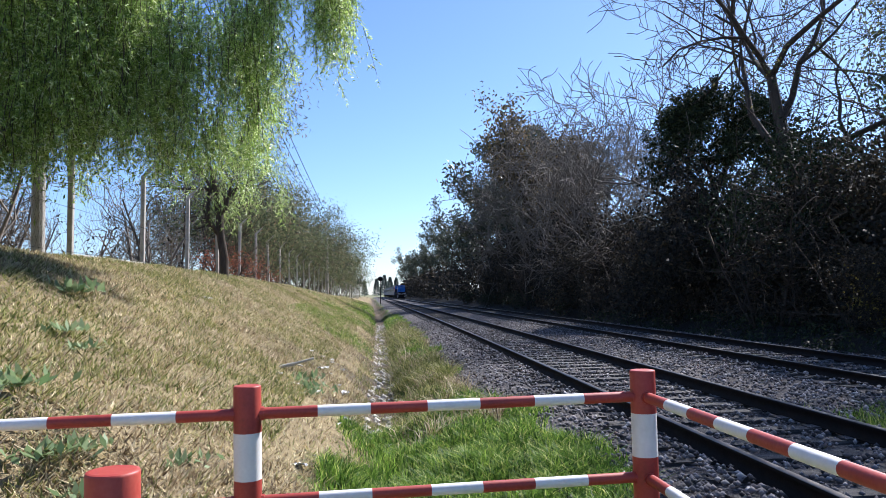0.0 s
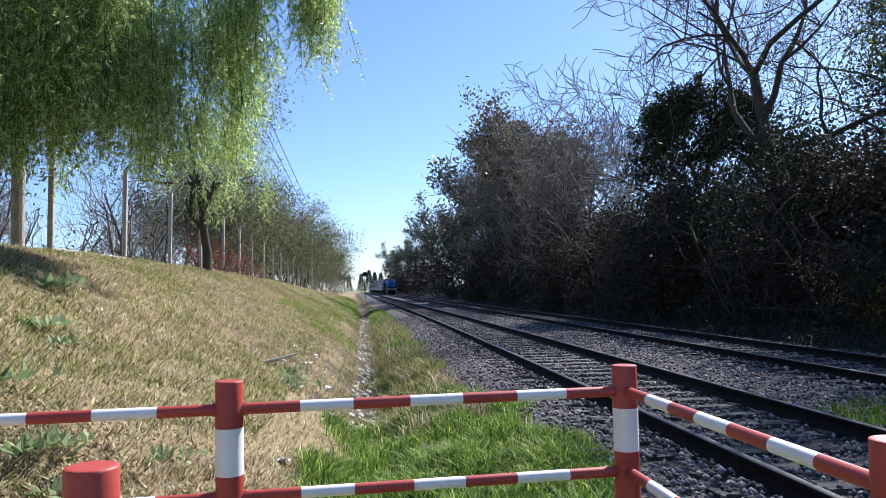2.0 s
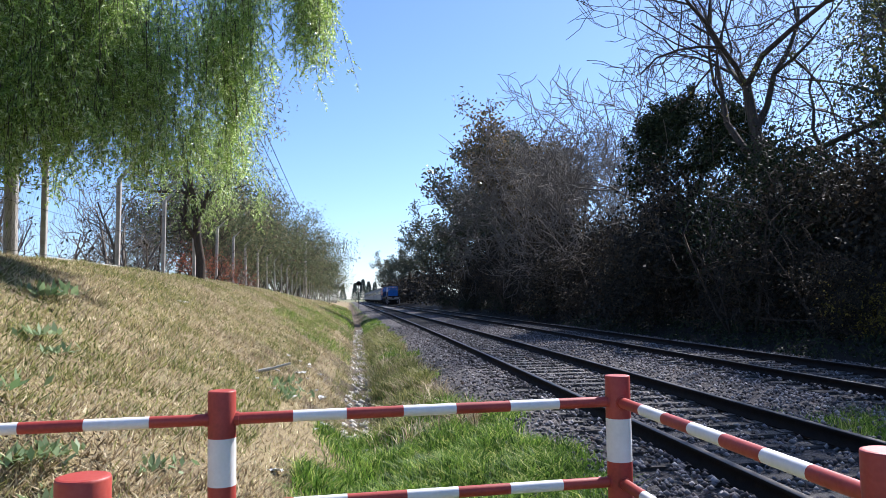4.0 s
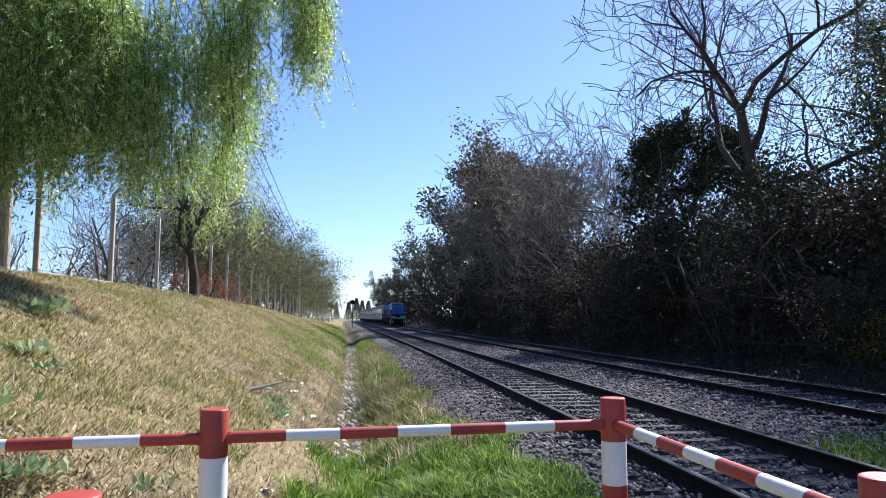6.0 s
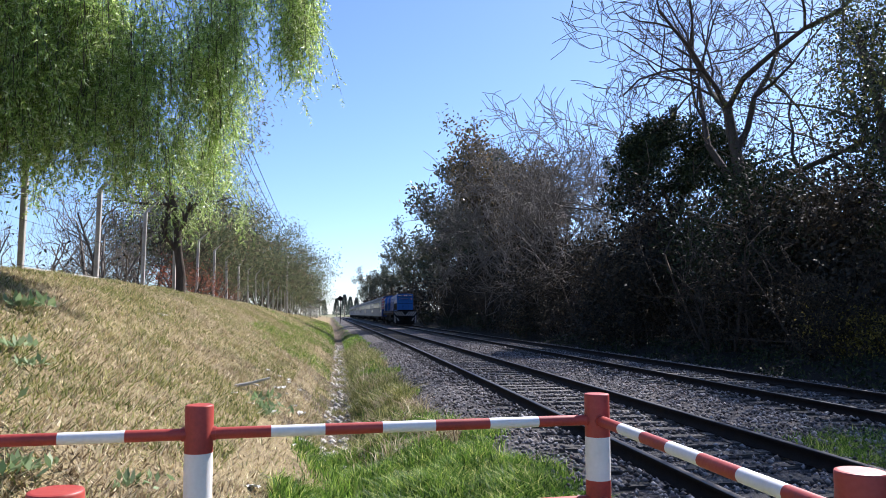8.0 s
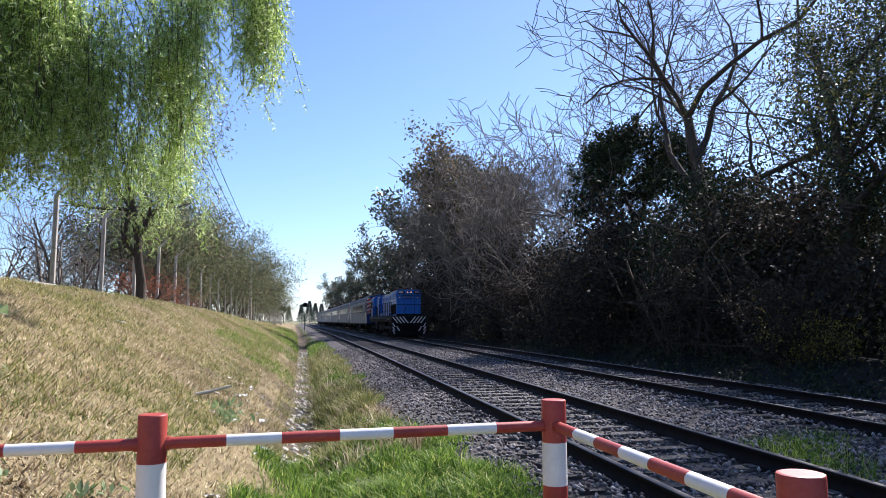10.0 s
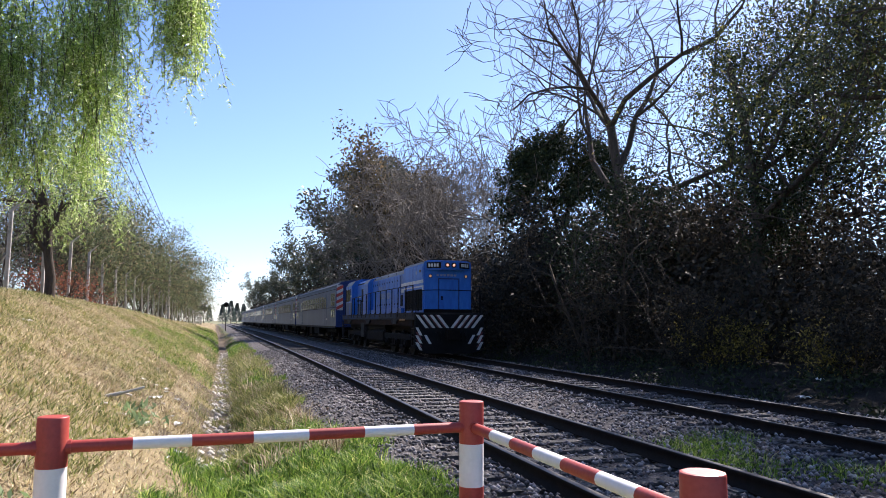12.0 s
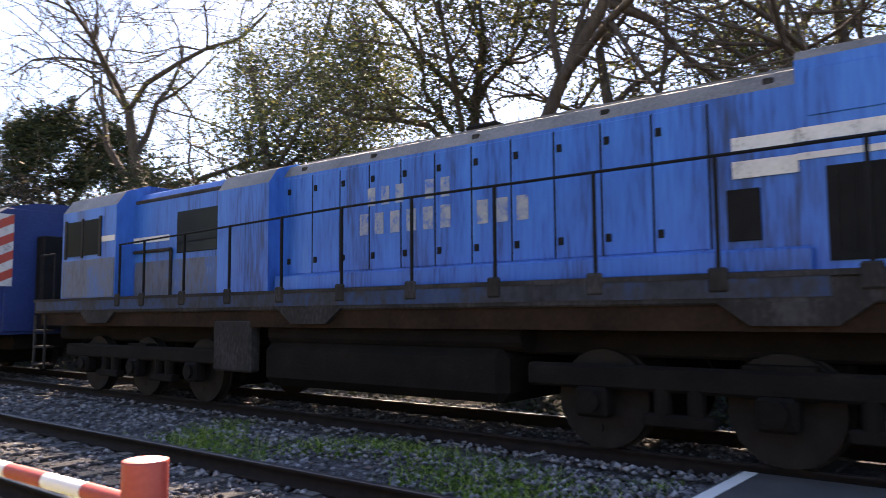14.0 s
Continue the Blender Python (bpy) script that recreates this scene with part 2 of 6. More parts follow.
M_BRICKR = noise_mat("red_stripe_paint", [(0.3, (0.32, 0.035, 0.02)), (0.7, (0.50, 0.07, 0.035))], 3, 30, 0.5, bump=0.05)
M_YELLOW = noise_mat("worn_yellow_paint", [(0.3, (0.10, 0.05, 0.012)), (0.7, (0.28, 0.13, 0.02))], 4, 40, 0.6)
M_RUST = noise_mat("rusty_frame_steel", [(0.3, (0.010, 0.007, 0.005)), (0.55, (0.026, 0.015, 0.010)), (0.8, (0.05, 0.028, 0.018))], 1.5, 20, 0.9, bump=0.2, spec=0.1)
M_WORN = noise_mat("worn_grey_blue_paint", [(0.3, (0.035, 0.043, 0.065)), (0.5, (0.085, 0.10, 0.14)), (0.62, (0.035, 0.10, 0.28)), (0.8, (0.20, 0.22, 0.26))], 1.2, 12, 0.65, bump=0.1, stretch=(1, 1.6, 0.4), spec=0.3)
M_GRIMYBLUE = noise_mat("grimy_blue_sill_paint", [(0.3, (0.012, 0.012, 0.014)), (0.48, (0.03, 0.034, 0.045)), (0.6, (0.02, 0.045, 0.11)), (0.8, (0.05, 0.065, 0.10))], 1.1, 14, 0.75, bump=0.12, stretch=(1, 1, 0.6), spec=0.2)
M_WHEEL = noise_mat("worn_wheel_steel", [(0.3, (0.006, 0.005, 0.0045)), (0.7, (0.020, 0.017, 0.015))], 5, 50, 0.75, bump=0.1, spec=0.2)
M_ROOFTILE = noise_mat("clay_roof_tile", [(0.3, (0.05, 0.035, 0.03)), (0.7, (0.11, 0.075, 0.06))], 3, 30, 0.95)
M_WALL = noise_mat("exposed_brick_wall", [(0.3, (0.11, 0.055, 0.038)), (0.7, (0.19, 0.105, 0.07))], 3, 30, 0.9, bump=0.3)
M_ORANGE = noise_mat("orange_spray_paint", [(0.3, (0.55, 0.18, 0.03)), (0.7, (0.70, 0.27, 0.05))], 3, 30, 0.6)
M_INK = noise_mat("black_spray_paint", [(0.3, (0.012, 0.012, 0.012)), (0.7, (0.035, 0.035, 0.035))], 6, 40, 0.6)


def glass_mat():
    m, n, l, b = mat("dark_window_glass", 0.08)
    b.inputs["Base Color"].default_value = (0.012, 0.015, 0.02, 1)
    b.inputs["Specular IOR Level"].default_value = 0.06
    return m


def glow_mat(name, colour, power):
    m, n, l, b = mat(name, 0.3)
    b.inputs["Base Color"].default_value = (*colour, 1)
    b.inputs["Emission Color"].default_value = (*colour, 1)
    b.inputs["Emission Strength"].default_value = power
    return m


M_GLASS = glass_mat()
M_LAMP = glow_mat("lit_headlamp", (1.0, 0.50, 0.3), 0.32)
M_AMBER = glow_mat("lit_marker_lamp", (1.0, 0.55, 0.2), 0.08)

# ---- mesh helpers ----


def np_mesh(name, verts, faces, mats, index=None, smooth=False):
    """A mesh from arrays: verts (n, 3), faces (m, k) with one k for all."""
    me = bpy.data.meshes.new(name)
    verts, faces = np.asarray(verts, np.float32), np.asarray(faces, np.int32)
    m, k = faces.shape
    me.vertices.add(len(verts))
    me.vertices.foreach_set("co", verts.ravel())
    me.loops.add(m * k)
    me.loops.foreach_set("vertex_index", faces.ravel())
    me.polygons.add(m)
    me.polygons.foreach_set("loop_start", np.arange(0, m * k, k, dtype=np.int32))
    if index is not None:
        me.polygons.foreach_set("material_index", np.asarray(index, np.int32))
    if smooth:
        me.polygons.foreach_set("use_smooth", np.ones(m, bool))
    for q in mats:
        me.materials.append(q)
    me.update(calc_edges=True)
    me.validate()
    return me


def child(name, me, parent, label=""):
    ob = new(name, me)
    ob.parent = parent
    return tagged(ob, label=label)


def part(name, bm, material, parent, label="", smooth=False):
    """Link a bmesh as one mesh object under a thing or under a part."""
    me = bpy.data.meshes.new(name)
    bmesh.ops.recalc_face_normals(bm, faces=bm.faces)
    bm.to_mesh(me)
    bm.free()
    for q in material if isinstance(material, (list, tuple)) else [material]:
        me.materials.append(q)
    if smooth:
        me.polygons.foreach_set("use_smooth", np.ones(len(me.polygons), bool))
    return child(name, me, parent, label)


def root(name, m, label, category, group="", kind=""):
    ob = new(name)
    ob.empty_display_size = 0.2
    ob.matrix_world = m
    return tagged(ob, label, category, group, kind)


def box(bm, x0, x1, y0, y1, z0, z1, bevel=0.0, mi=0):
    r = bmesh.ops.create_cube(bm, size=1)
    v = r["verts"]
    bmesh.ops.transform(bm, verts=v, matrix=Matrix.Translation(((x0 + x1) / 2, (y0 + y1) / 2, (z0 + z1) / 2)) @ Matrix.Diagonal((x1 - x0, y1 - y0, z1 - z0, 1)))
    f = {q for w in v for q in w.link_faces}
    for q in f:
        q.material_index = mi
    if bevel:
        bmesh.ops.bevel(bm, geom=list({e for w in v for e in w.link_edges}), offset=bevel, segments=1, affect="EDGES", profile=0.5)
    return bm


def boxes(*rows, bevel=0.0):
    bm = bmesh.new()
    for r in rows:
        box(bm, *r, bevel=bevel)
    return bm


def tube(bm, a, b, r, segs=12, r2=None, mi=0, cap=True):
    a, b = Vector(a), Vector(b)
    d = b - a
    m = Matrix.Translation((a + b) / 2) @ d.to_track_quat("Z", "Y").to_matrix().to_4x4()
    q = bmesh.ops.create_cone(bm, cap_ends=cap, segments=segs, radius1=r, radius2=r if r2 is None else r2, depth=d.length, matrix=m)
    for f in {f for w in q["verts"] for f in w.link_faces}:
        f.material_index = mi
    return bm


def tubes(*rows, segs=10):
    bm = bmesh.new()
    for a, b, r in rows:
        tube(bm, a, b, r, segs)
    return bm


def extrude_profile(bm, pts, y0, y1, mi=0):
    """A closed outline of (x, z) drawn along y."""
    a = [bm.verts.new((x, y0, z)) for x, z in pts]
    b = [bm.verts.new((x, y1, z)) for x, z in pts]
    n = len(pts)
    fs = [bm.faces.new((a[i], a[(i + 1) % n], b[(i + 1) % n], b[i])) for i in range(n)]
    fs += [bm.faces.new(a[::-1]), bm.faces.new(b)]
    for f in fs:
        f.material_index = mi
    return bm


# ---- the line of the tracks and the lie of the land ----
RAIL_Z = 0.20
NEAR_X, FAR_X, HALF_GAUGE = 3.72, 8.12, 0.872


def bend(y):
    """How far the line has swung aside at y metres ahead."""
    return -0.025 * 15.0 * np.logaddexp(0, (np.asarray(y, float) - 25.0) / 15.0)


def bend_angle(y):
    return math.degrees(math.atan(0.025 / (1 + math.exp(-(y - 25.0) / 15.0))))


def smooth01(a, b, v):
    t = np.clip((np.asarray(v, float) - a) / (b - a), 0, 1)
    return t * t * (3 - 2 * t)


def land(x, y):
    x, y = np.asarray(x, float), np.asarray(y, float)
    X = x - bend(y)
    c = np.interp(y, [-60, 30, 85, 200, 400], [2.35, 2.35, 1.55, 0.9, 0.4])
    dep = 0.28 + 0.27 * smooth01(8.0, 12.5, y)
    kx = [-900, -30, -7, -5.6, -4.6, -1.0, -0.35, 0.15, 0.7, 1.6, 2.1, 9.9, 10.7, 11.7, 14, 30, 900]
    rise = np.interp(X, kx, [1.3, 1.15, 1.02, 1.0, 0.86, 0.02, 0, 0, 0, 0, 0, 0, 0, 0, 0, 0, 0])
    low = np.interp(X, kx, [0, 0, 0, 0, 0, 0.02, -1, -1, -0.45, -0.06, 0.0, 0, 0, 0, 0, 0, 0])
    side = np.interp(X, kx, [0, 0, 0, 0, 0, 0, 0, 0, 0.02, 0.02, 0.0, 0.0, -0.03, 0.25, 0.45, 0.6, 0.6])
    z = rise * c + low * dep + side
    near = (1 - smooth01(3.4, 5.5, y)) * smooth01(-3.6, -2.2, x)
    z = z * (1 - near) + near * np.where(X < 2.1, 0.08, z)
    bumps = 0.03 * np.sin(1.7 * x + 0.6 * y) * np.sin(0.9 * y - 0.5 * x) + 0.02 * np.sin(4.1 * x + 1.3) * np.sin(3.3 * y)
    verge = smooth01(0.15, 0.45, X) * (1 - smooth01(0.95, 1.35, X)) * smooth01(8.0, 10.0, y)
    bumps = bumps + verge * 0.13 * np.clip(np.sin(2.3 * y + 1.5 * np.sin(1.1 * y)) * np.sin(3.1 * X + 0.7 * y) + 0.35, 0, 1)
    return z + bumps * (1 - smooth01(1.0, 1.8, X) * (1 - smooth01(10.5, 11.5, X))) * (1 - near)


def axis(stops):
    """Grid lines from (start, step) rows."""
    out = []
    for (a, s), (b, _) in zip(stops, stops[1:]):
        out += list(np.arange(a, b - 1e-6, s))
    return np.array(out + [stops[-1][0]])


gx = axis([(-900, 120), (-60, 10), (-20, 1.5), (-8, 0.22), (2.4, 0.5), (10.0, 0.4), (16, 3), (60, 120), (900, 1)])
gy = axis([(-80, 10), (-10, 1.0), (2, 0.25), (30, 0.8), (60, 3), (220, 20), (400, 200), (2400, 1)])
GX, GY = np.meshgrid(gx, gy)
GZ = land(GX, GY)
nv = len(gx)
ii, jj = np.meshgrid(np.arange(len(gx) - 1), np.arange(len(gy) - 1))
q0 = (jj * nv + ii).ravel()
gfaces = np.stack([q0, q0 + 1, q0 + 1 + nv, q0 + nv], 1)
cx, cy = ((GX[:-1, :-1] + GX[1:, 1:]) / 2).ravel(), ((GY[:-1, :-1] + GY[1:, 1:]) / 2).ravel()
CX = cx - bend(cy)
gi = ((np.abs(cx) > 60) | (cy > 400)).astype(int)
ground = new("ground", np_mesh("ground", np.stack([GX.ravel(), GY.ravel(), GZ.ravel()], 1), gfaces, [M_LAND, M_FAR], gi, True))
tagged(ground, "dry grass bank, drainage ditch and gravel railway bed", "ground", kind="structure")
LX = (GX - bend(GY)).ravel()
LY = GY.ravel()
wob = 0.22 * np.sin(1.3 * LY) + 0.16 * np.sin(2.9 * LY + 1) + 0.10 * np.sin(6.1 * LY)
near_ = 1 - smooth01(7.5, 11.0, LY)
ZONES = {
    "green": np.maximum(smooth01(-0.85, -0.15, LX + wob) * near_, 0.62 * smooth01(0.25, 0.5, LX + wob) * (1 - near_)),
    "bare": smooth01(-0.95, -0.5, LX + wob) * (1 - smooth01(0.2, 0.5, LX + wob)) * smooth01(8.5, 11.5, LY),
    "gravel": smooth01(0.55, 1.25, LX + 0.8 * wob - 0.75 * near_) * (1 - smooth01(10.2, 10.8, LX)),
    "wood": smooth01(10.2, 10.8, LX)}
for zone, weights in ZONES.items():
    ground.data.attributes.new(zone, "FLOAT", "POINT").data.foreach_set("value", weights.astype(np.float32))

# ---- the two tracks ----
RAIL_PROFILE = [(-0.07, -0.16), (0.07, -0.16), (0.07, -0.145), (0.012, -0.125), (0.010, -0.045), (0.036, -0.032), (0.036, -0.004), (0.030, 0.0), (-0.030, 0.0), (-0.036, -0.004), (-0.036, -0.032), (-0.010, -0.045), (-0.012, -0.125), (-0.07, -0.145)]
rail_y = axis([(-12, 2.0), (60, 6), (260, 20), (420, 1)])


def rail_mesh(x0):
    k, n = len(RAIL_PROFILE), len(rail_y)
    xs = x0 + bend(rail_y)
    v = np.array([(x + px, y, RAIL_Z + pz) for x, y in zip(xs, rail_y) for px, pz in RAIL_PROFILE])
    f = [(j * k + i, j * k + (i + 1) % k, (j + 1) * k + (i + 1) % k, (j + 1) * k + i) for j in range(n - 1) for i in range(k)]
    idx = [1 if i in (6, 7, 8) else 0 for j in range(n - 1) for i in range(k)]
    return np_mesh("rail", v, f, [M_RAIL, M_HEAD], idx)


def sleeper_mesh(seed):
    r = random.Random(seed)
    bm = boxes((-1.35, 1.35, -0.12, 0.12, -0.16, 0.0), bevel=0.012)
    for v in bm.verts:
        v.co += Vector((r.uniform(-0.03, 0.03), r.uniform(-0.012, 0.012), r.uniform(-0.008, 0.006)))
    for sx in (-1, 1):
        box(bm, sx * 0.872 - 0.16, sx * 0.872 + 0.16, -0.09, 0.09, -0.005, 0.012)
    me = bpy.data.meshes.new("sleeper")
    bm.to_mesh(me)
    bm.free()
    me.materials.append(M_SLEEPER)
    return me


SLEEPERS = [sleeper_mesh(s) for s in range(5)]


def railway_track(name_label, x0):
    tr = root("railway_track", pose(0, 0, 0), name_label, "railway track", "railway tracks", "structure")
    for sx in (-1, 1):
        child("rail", rail_mesh(x0 + sx * HALF_GAUGE), tr)
    rows, rest = 0, []
    y = -6.0
    while y < 150:
        m = pose(x0 + float(bend(y)) + random.uniform(-0.03, 0.03), y + random.uniform(-0.04, 0.04), 0.042 + random.uniform(-0.006, 0.004), 0, 0, bend_angle(y) + random.uniform(-1.2, 1.2))
        s = child("sleeper", random.choice(SLEEPERS), tr)
        s.matrix_basis = m
        y += 0.62
    return tr


railway_track("straight broad-gauge track with shiny rails on grey sleepers", NEAR_X)
railway_track("shaded broad-gauge track under the trees", FAR_X)


def scatter(n, x0, x1, y0, y1, rng, power=1.0):
    """Places by line-relative x, denser near the camera."""
    y = y0 + (y1 - y0) * rng.random(n) ** power
    X = x0 + (x1 - x0) * rng.random(n)
    return X + bend(y), y, X


def stones(name, xs, ys, zs, size, rng, material):
    n = len(xs)
    base = np.array([(1, 0, 0), (-1, 0, 0), (0, 1, 0), (0, -1, 0), (0, 0, 1), (0, 0, -1)], float)
    fc = np.array([(0, 2, 4), (2, 1, 4), (1, 3, 4), (3, 0, 4), (2, 0, 5), (1, 2, 5), (3, 1, 5), (0, 3, 5)])
    v = base[None] * (0.55 + 0.6 * rng.random((n, 6, 1))) + 0.25 * (rng.random((n, 6, 3)) - 0.5)
    v *= (size * (0.6 + 0.8 * rng.random((n, 1, 1)))) * np.array([1, 1, 0.75])
    a = rng.random(n) * 6.28
    c, s = np.cos(a)[:, None], np.sin(a)[:, None]
    v = np.stack([v[..., 0] * c - v[..., 1] * s, v[..., 0] * s + v[..., 1] * c, v[..., 2]], -1)
    v += np.stack([xs, ys, zs], 1)[:, None]
    f = fc[None] + (np.arange(n) * 6)[:, None, None]
    return new(name, np_mesh(name, v.reshape(-1, 3), f.reshape(-1, 3), [material]))


rng = np.random.default_rng(7)
sx_, sy_, SX_ = scatter(40000, 0.75, 10.6, 1.5, 40, rng, 1.7)
on_sleeper = ((np.abs(SX_ - NEAR_X) < 0.8) | (np.abs(SX_ - FAR_X) < 0.8)) & (np.abs(((sy_ + 6.0) / 0.62 + 0.5) % 1 - 0.5) < 0.2) & (rng.random(len(sx_)) < 0.2 + 0.65 * (np.sin(0.9 * sy_) * np.sin(2.3 * SX_ + 0.4 * sy_) > 0.15))
on_rail = np.min([np.abs(SX_ - NEAR_X - s * HALF_GAUGE) for s in (-1, 1)] + [np.abs(SX_ - FAR_X - s * HALF_GAUGE) for s in (-1, 1)], 0) < 0.10
k_ = ~(on_sleeper | on_rail) & (rng.random(len(sx_)) < smooth01(0.6, 1.3, SX_ + 0.3 * np.sin(1.3 * sy_) - 0.75 * (1 - smooth01(7.5, 11.0, sy_))))
sx_, sy_, SX_ = sx_[k_], sy_[k_], SX_[k_]
heap = 0.05 * np.exp(-((SX_ - 5.9) / 0.7) ** 2) + 0.05 * np.exp(-((SX_ - 2.2) / 0.4) ** 2) + 0.035 * ((np.abs(SX_ - NEAR_X) > 1.0) & (np.abs(SX_ - FAR_X) > 1.0))
tagged(stones("ballast_stones", sx_, sy_, land(sx_, sy_) + heap + np.where((np.abs(SX_ - NEAR_X) < 1.35) | (np.abs(SX_ - FAR_X) < 1.35), 0.025 + 0.03 * rng.random(len(sx_)), -0.005), 0.033, rng, M_STONE), "loose grey crushed-stone ballast between the tracks", "ballast", kind="stuff")

# ---- the striped pipe barrier ----
POST_TOP = 1.184


def pipe_mesh(name, a, b, r, cuts, segs=18, cap=True, first=0):
    """A pipe from a to b, painted in red and white lengths; cuts are metres from a."""
    a, b = Vector(a), Vector(b)
    d = (b - a).normalized()
    rot = d.to_track_quat("Z", "Y").to_matrix()
    ts = [0.0] + list(cuts) + [(b - a).length]
    bm = bmesh.new()
    rings = []
    for t in ts:
        c = a + d * t
        rings.append([bm.verts.new(c + rot @ Vector((r * math.cos(6.28318 * i / segs), r * math.sin(6.28318 * i / segs), 0))) for i in range(segs)])
    for j in range(len(ts) - 1):
        for i in range(segs):
            f = bm.faces.new((rings[j][i], rings[j][(i + 1) % segs], rings[j + 1][(i + 1) % segs], rings[j + 1][i]))
            f.material_index, f.smooth = (j + first) % 2, True
    if cap:
        top = bm.faces.new(rings[-1])
        top.material_index = (len(ts) - 2 + first) % 2
        bmesh.ops.bevel(bm, geom=list(top.edges), offset=r * 0.14, segments=2, affect="EDGES", profile=0.6)
    return bm


def barrier_post(x, y, parent, label=""):
    z0 = float(land(x, y)) - 0.15
    h = POST_TOP - z0
    bm = pipe_mesh("post", (x, y, z0), (x, y, POST_TOP), 0.0605, [h - 0.41, h - 0.205], 28)
    # bands: red foot, white band, red top
    return part("post", bm, [M_RED, M_WHITE], parent, label)


def barrier_rail(a, b, z, parent, n=7):
    a, b = Vector((*a, z)), Vector((*b, z))
    d = (b - a).normalized()
    a, b = a + d * 0.05, b - d * 0.05
    step = (b - a).length / n
    cuts = [step * (i + 1) + random.uniform(-0.012, 0.012) for i in range(n - 1)]
    rail = part("rail", pipe_mesh("rail", a, b, 0.0255, cuts, 14, cap=False), [M_RED, M_WHITE], parent)
    for p in (a, b):
        part("weld_collar", tubes((p - d * 0.012, p + d * 0.022, 0.031), segs=12), M_RED, rail)
    return rail


barrier = root("pedestrian_barrier", pose(0, 0, 0), "red and white striped steel pipe barrier on dry grass", "barrier")
P1, P2, P3, P4 = (-0.80, 3.139), (1.051, 3.31), (1.112, 1.47), (-2.72, 2.96)
for p in (P1, P2, P3, P4):
    barrier_post(*p, barrier)
for a, b, n in ((P1, P2, 7), (P2, P3, 7), (P1, P4, 7)):
    for z in (1.058, 0.675, 0.29):
        barrier_rail(a, b, z, barrier, n)
bollard = root("barrier_post", pose(0, 0, 0), "single red steel pipe post with a white band", "post")
barrier_post(-0.808, 1.525, bollard)

# ---- the train ----
LOCO_MID = 8.7


def bars_of_text(bm, x, y0, z0, count, w, h, gap, mi=0, step=-1, holes=()):
    """Letter-sized blocks in a row on a side wall at x; step -1 writes towards smaller y."""
    for i in range(count):
        if i in holes:
            continue
        a = y0 + step * i * (w + gap)
        lo, hi = min(a, a + step * w), max(a, a + step * w)
        th = w * 0.3
        box(bm, x - 0.004, x + 0.004, lo + th * 0.3, hi - th * 0.3, z0, z0 + h, mi=mi)
    return bm


def hood_profile(w, z0, z1, ch=0.16):
    return [(-w, z0), (w, z0), (w, z1 - ch), (w - ch * 0.45, z1 - ch * 0.35), (w - ch * 1.5, z1), (-w + ch * 1.5, z1), (-w + ch * 0.45, z1 - ch * 0.35), (-w, z1 - ch)]


def dusty_lit_top(bm, z):
    """Give the sloped and flat top faces of a hood the roof paint, pale for dust and for painted-in sun."""
    bm.normal_update()
    bmesh.ops.recalc_face_normals(bm, faces=bm.faces)
    for f in bm.faces:
        if f.normal.z > 0.35 and f.calc_center_median().z > z:
            f.material_index = 1
    return bm


def wheel_mesh(r, width=0.13, gauge=1.676):
    bm = bmesh.new()
    for s in (-1, 1):
        x = s * gauge / 2
        tube(bm, (x, 0, 0), (x + s * width, 0, 0), r, 28)
        tube(bm, (x - s * 0.03, 0, 0), (x, 0, 0), r + 0.028, 28)
        tube(bm, (x + s * width, 0, 0), (x + s * (width + 0.05), 0, 0), 0.13, 12)
        for k in range(6):
            a = k * math.pi / 3
            c = Vector((x + s * (width + 0.004), 0.3 * r * 2 * math.cos(a), 0.3 * r * 2 * math.sin(a)))
            tube(bm, c, c + Vector((s * 0.008, 0, 0)), 0.05, 8)
    tube(bm, (-gauge / 2, 0, 0), (gauge / 2, 0, 0), 0.08, 12)
    return bm


def bogie(parent, yc, axles, r, half, wheels):
    """A bogie frame with springs and axle boxes; its wheelsets are parts of the vehicle."""
    span = (axles[-1] - axles[0]) / 2
    bm = bmesh.new()
    for s in (-1, 1):
        x = s * half
        box(bm, x - 0.07, x + 0.07, yc - span - 0.75, yc + span + 0.75, 0.62, 0.86, bevel=0.03)
        for a in axles:
            box(bm, x - 0.10, x + 0.10, yc + a - 0.17, yc + a + 0.17, 0.34, 0.64, bevel=0.03)
            tube(bm, (x - 0.02, yc + a, r), (x + s * 0.15, yc + a, r), 0.11, 14)
        for a, b in zip(axles, axles[1:]):
            c = yc + (a + b) / 2
            for o in (-0.16, 0.16):
                tube(bm, (x, c + o, 0.40), (x, c + o, 0.66), 0.085, 10)
            box(bm, x - 0.08, x + 0.08, c - 0.34, c + 0.34, 0.30, 0.42, bevel=0.02)
    box(bm, -half, half, yc - 0.3, yc + 0.3, 0.6, 0.9)
    for a in axles:
        box(bm, -0.62, 0.62, yc + a - 0.50, yc + a + 0.50, 0.26, 0.98, bevel=0.06)
    part("bogie_frame", bm, M_GRIME, parent, "oil-blackened steel bogie frame")
    me = wheel_me[r]
    for a in axles:
        w = child("wheelset", me, parent)
        w.location = (0, yc + a, r)
        wheels.append((w, r))


def mesh_of(bm, name, material):
    me = bpy.data.meshes.new(name)
    bmesh.ops.recalc_face_normals(bm, faces=bm.faces)
    bm.to_mesh(me)
    bm.free()
    me.materials.append(material)
    return me


wheel_me = {0.5: mesh_of(wheel_mesh(0.5), "wheelset", M_WHEEL), 0.46: mesh_of(wheel_mesh(0.46), "wheelset", M_WHEEL)}
loco_wheels, coach_wheels = [], []


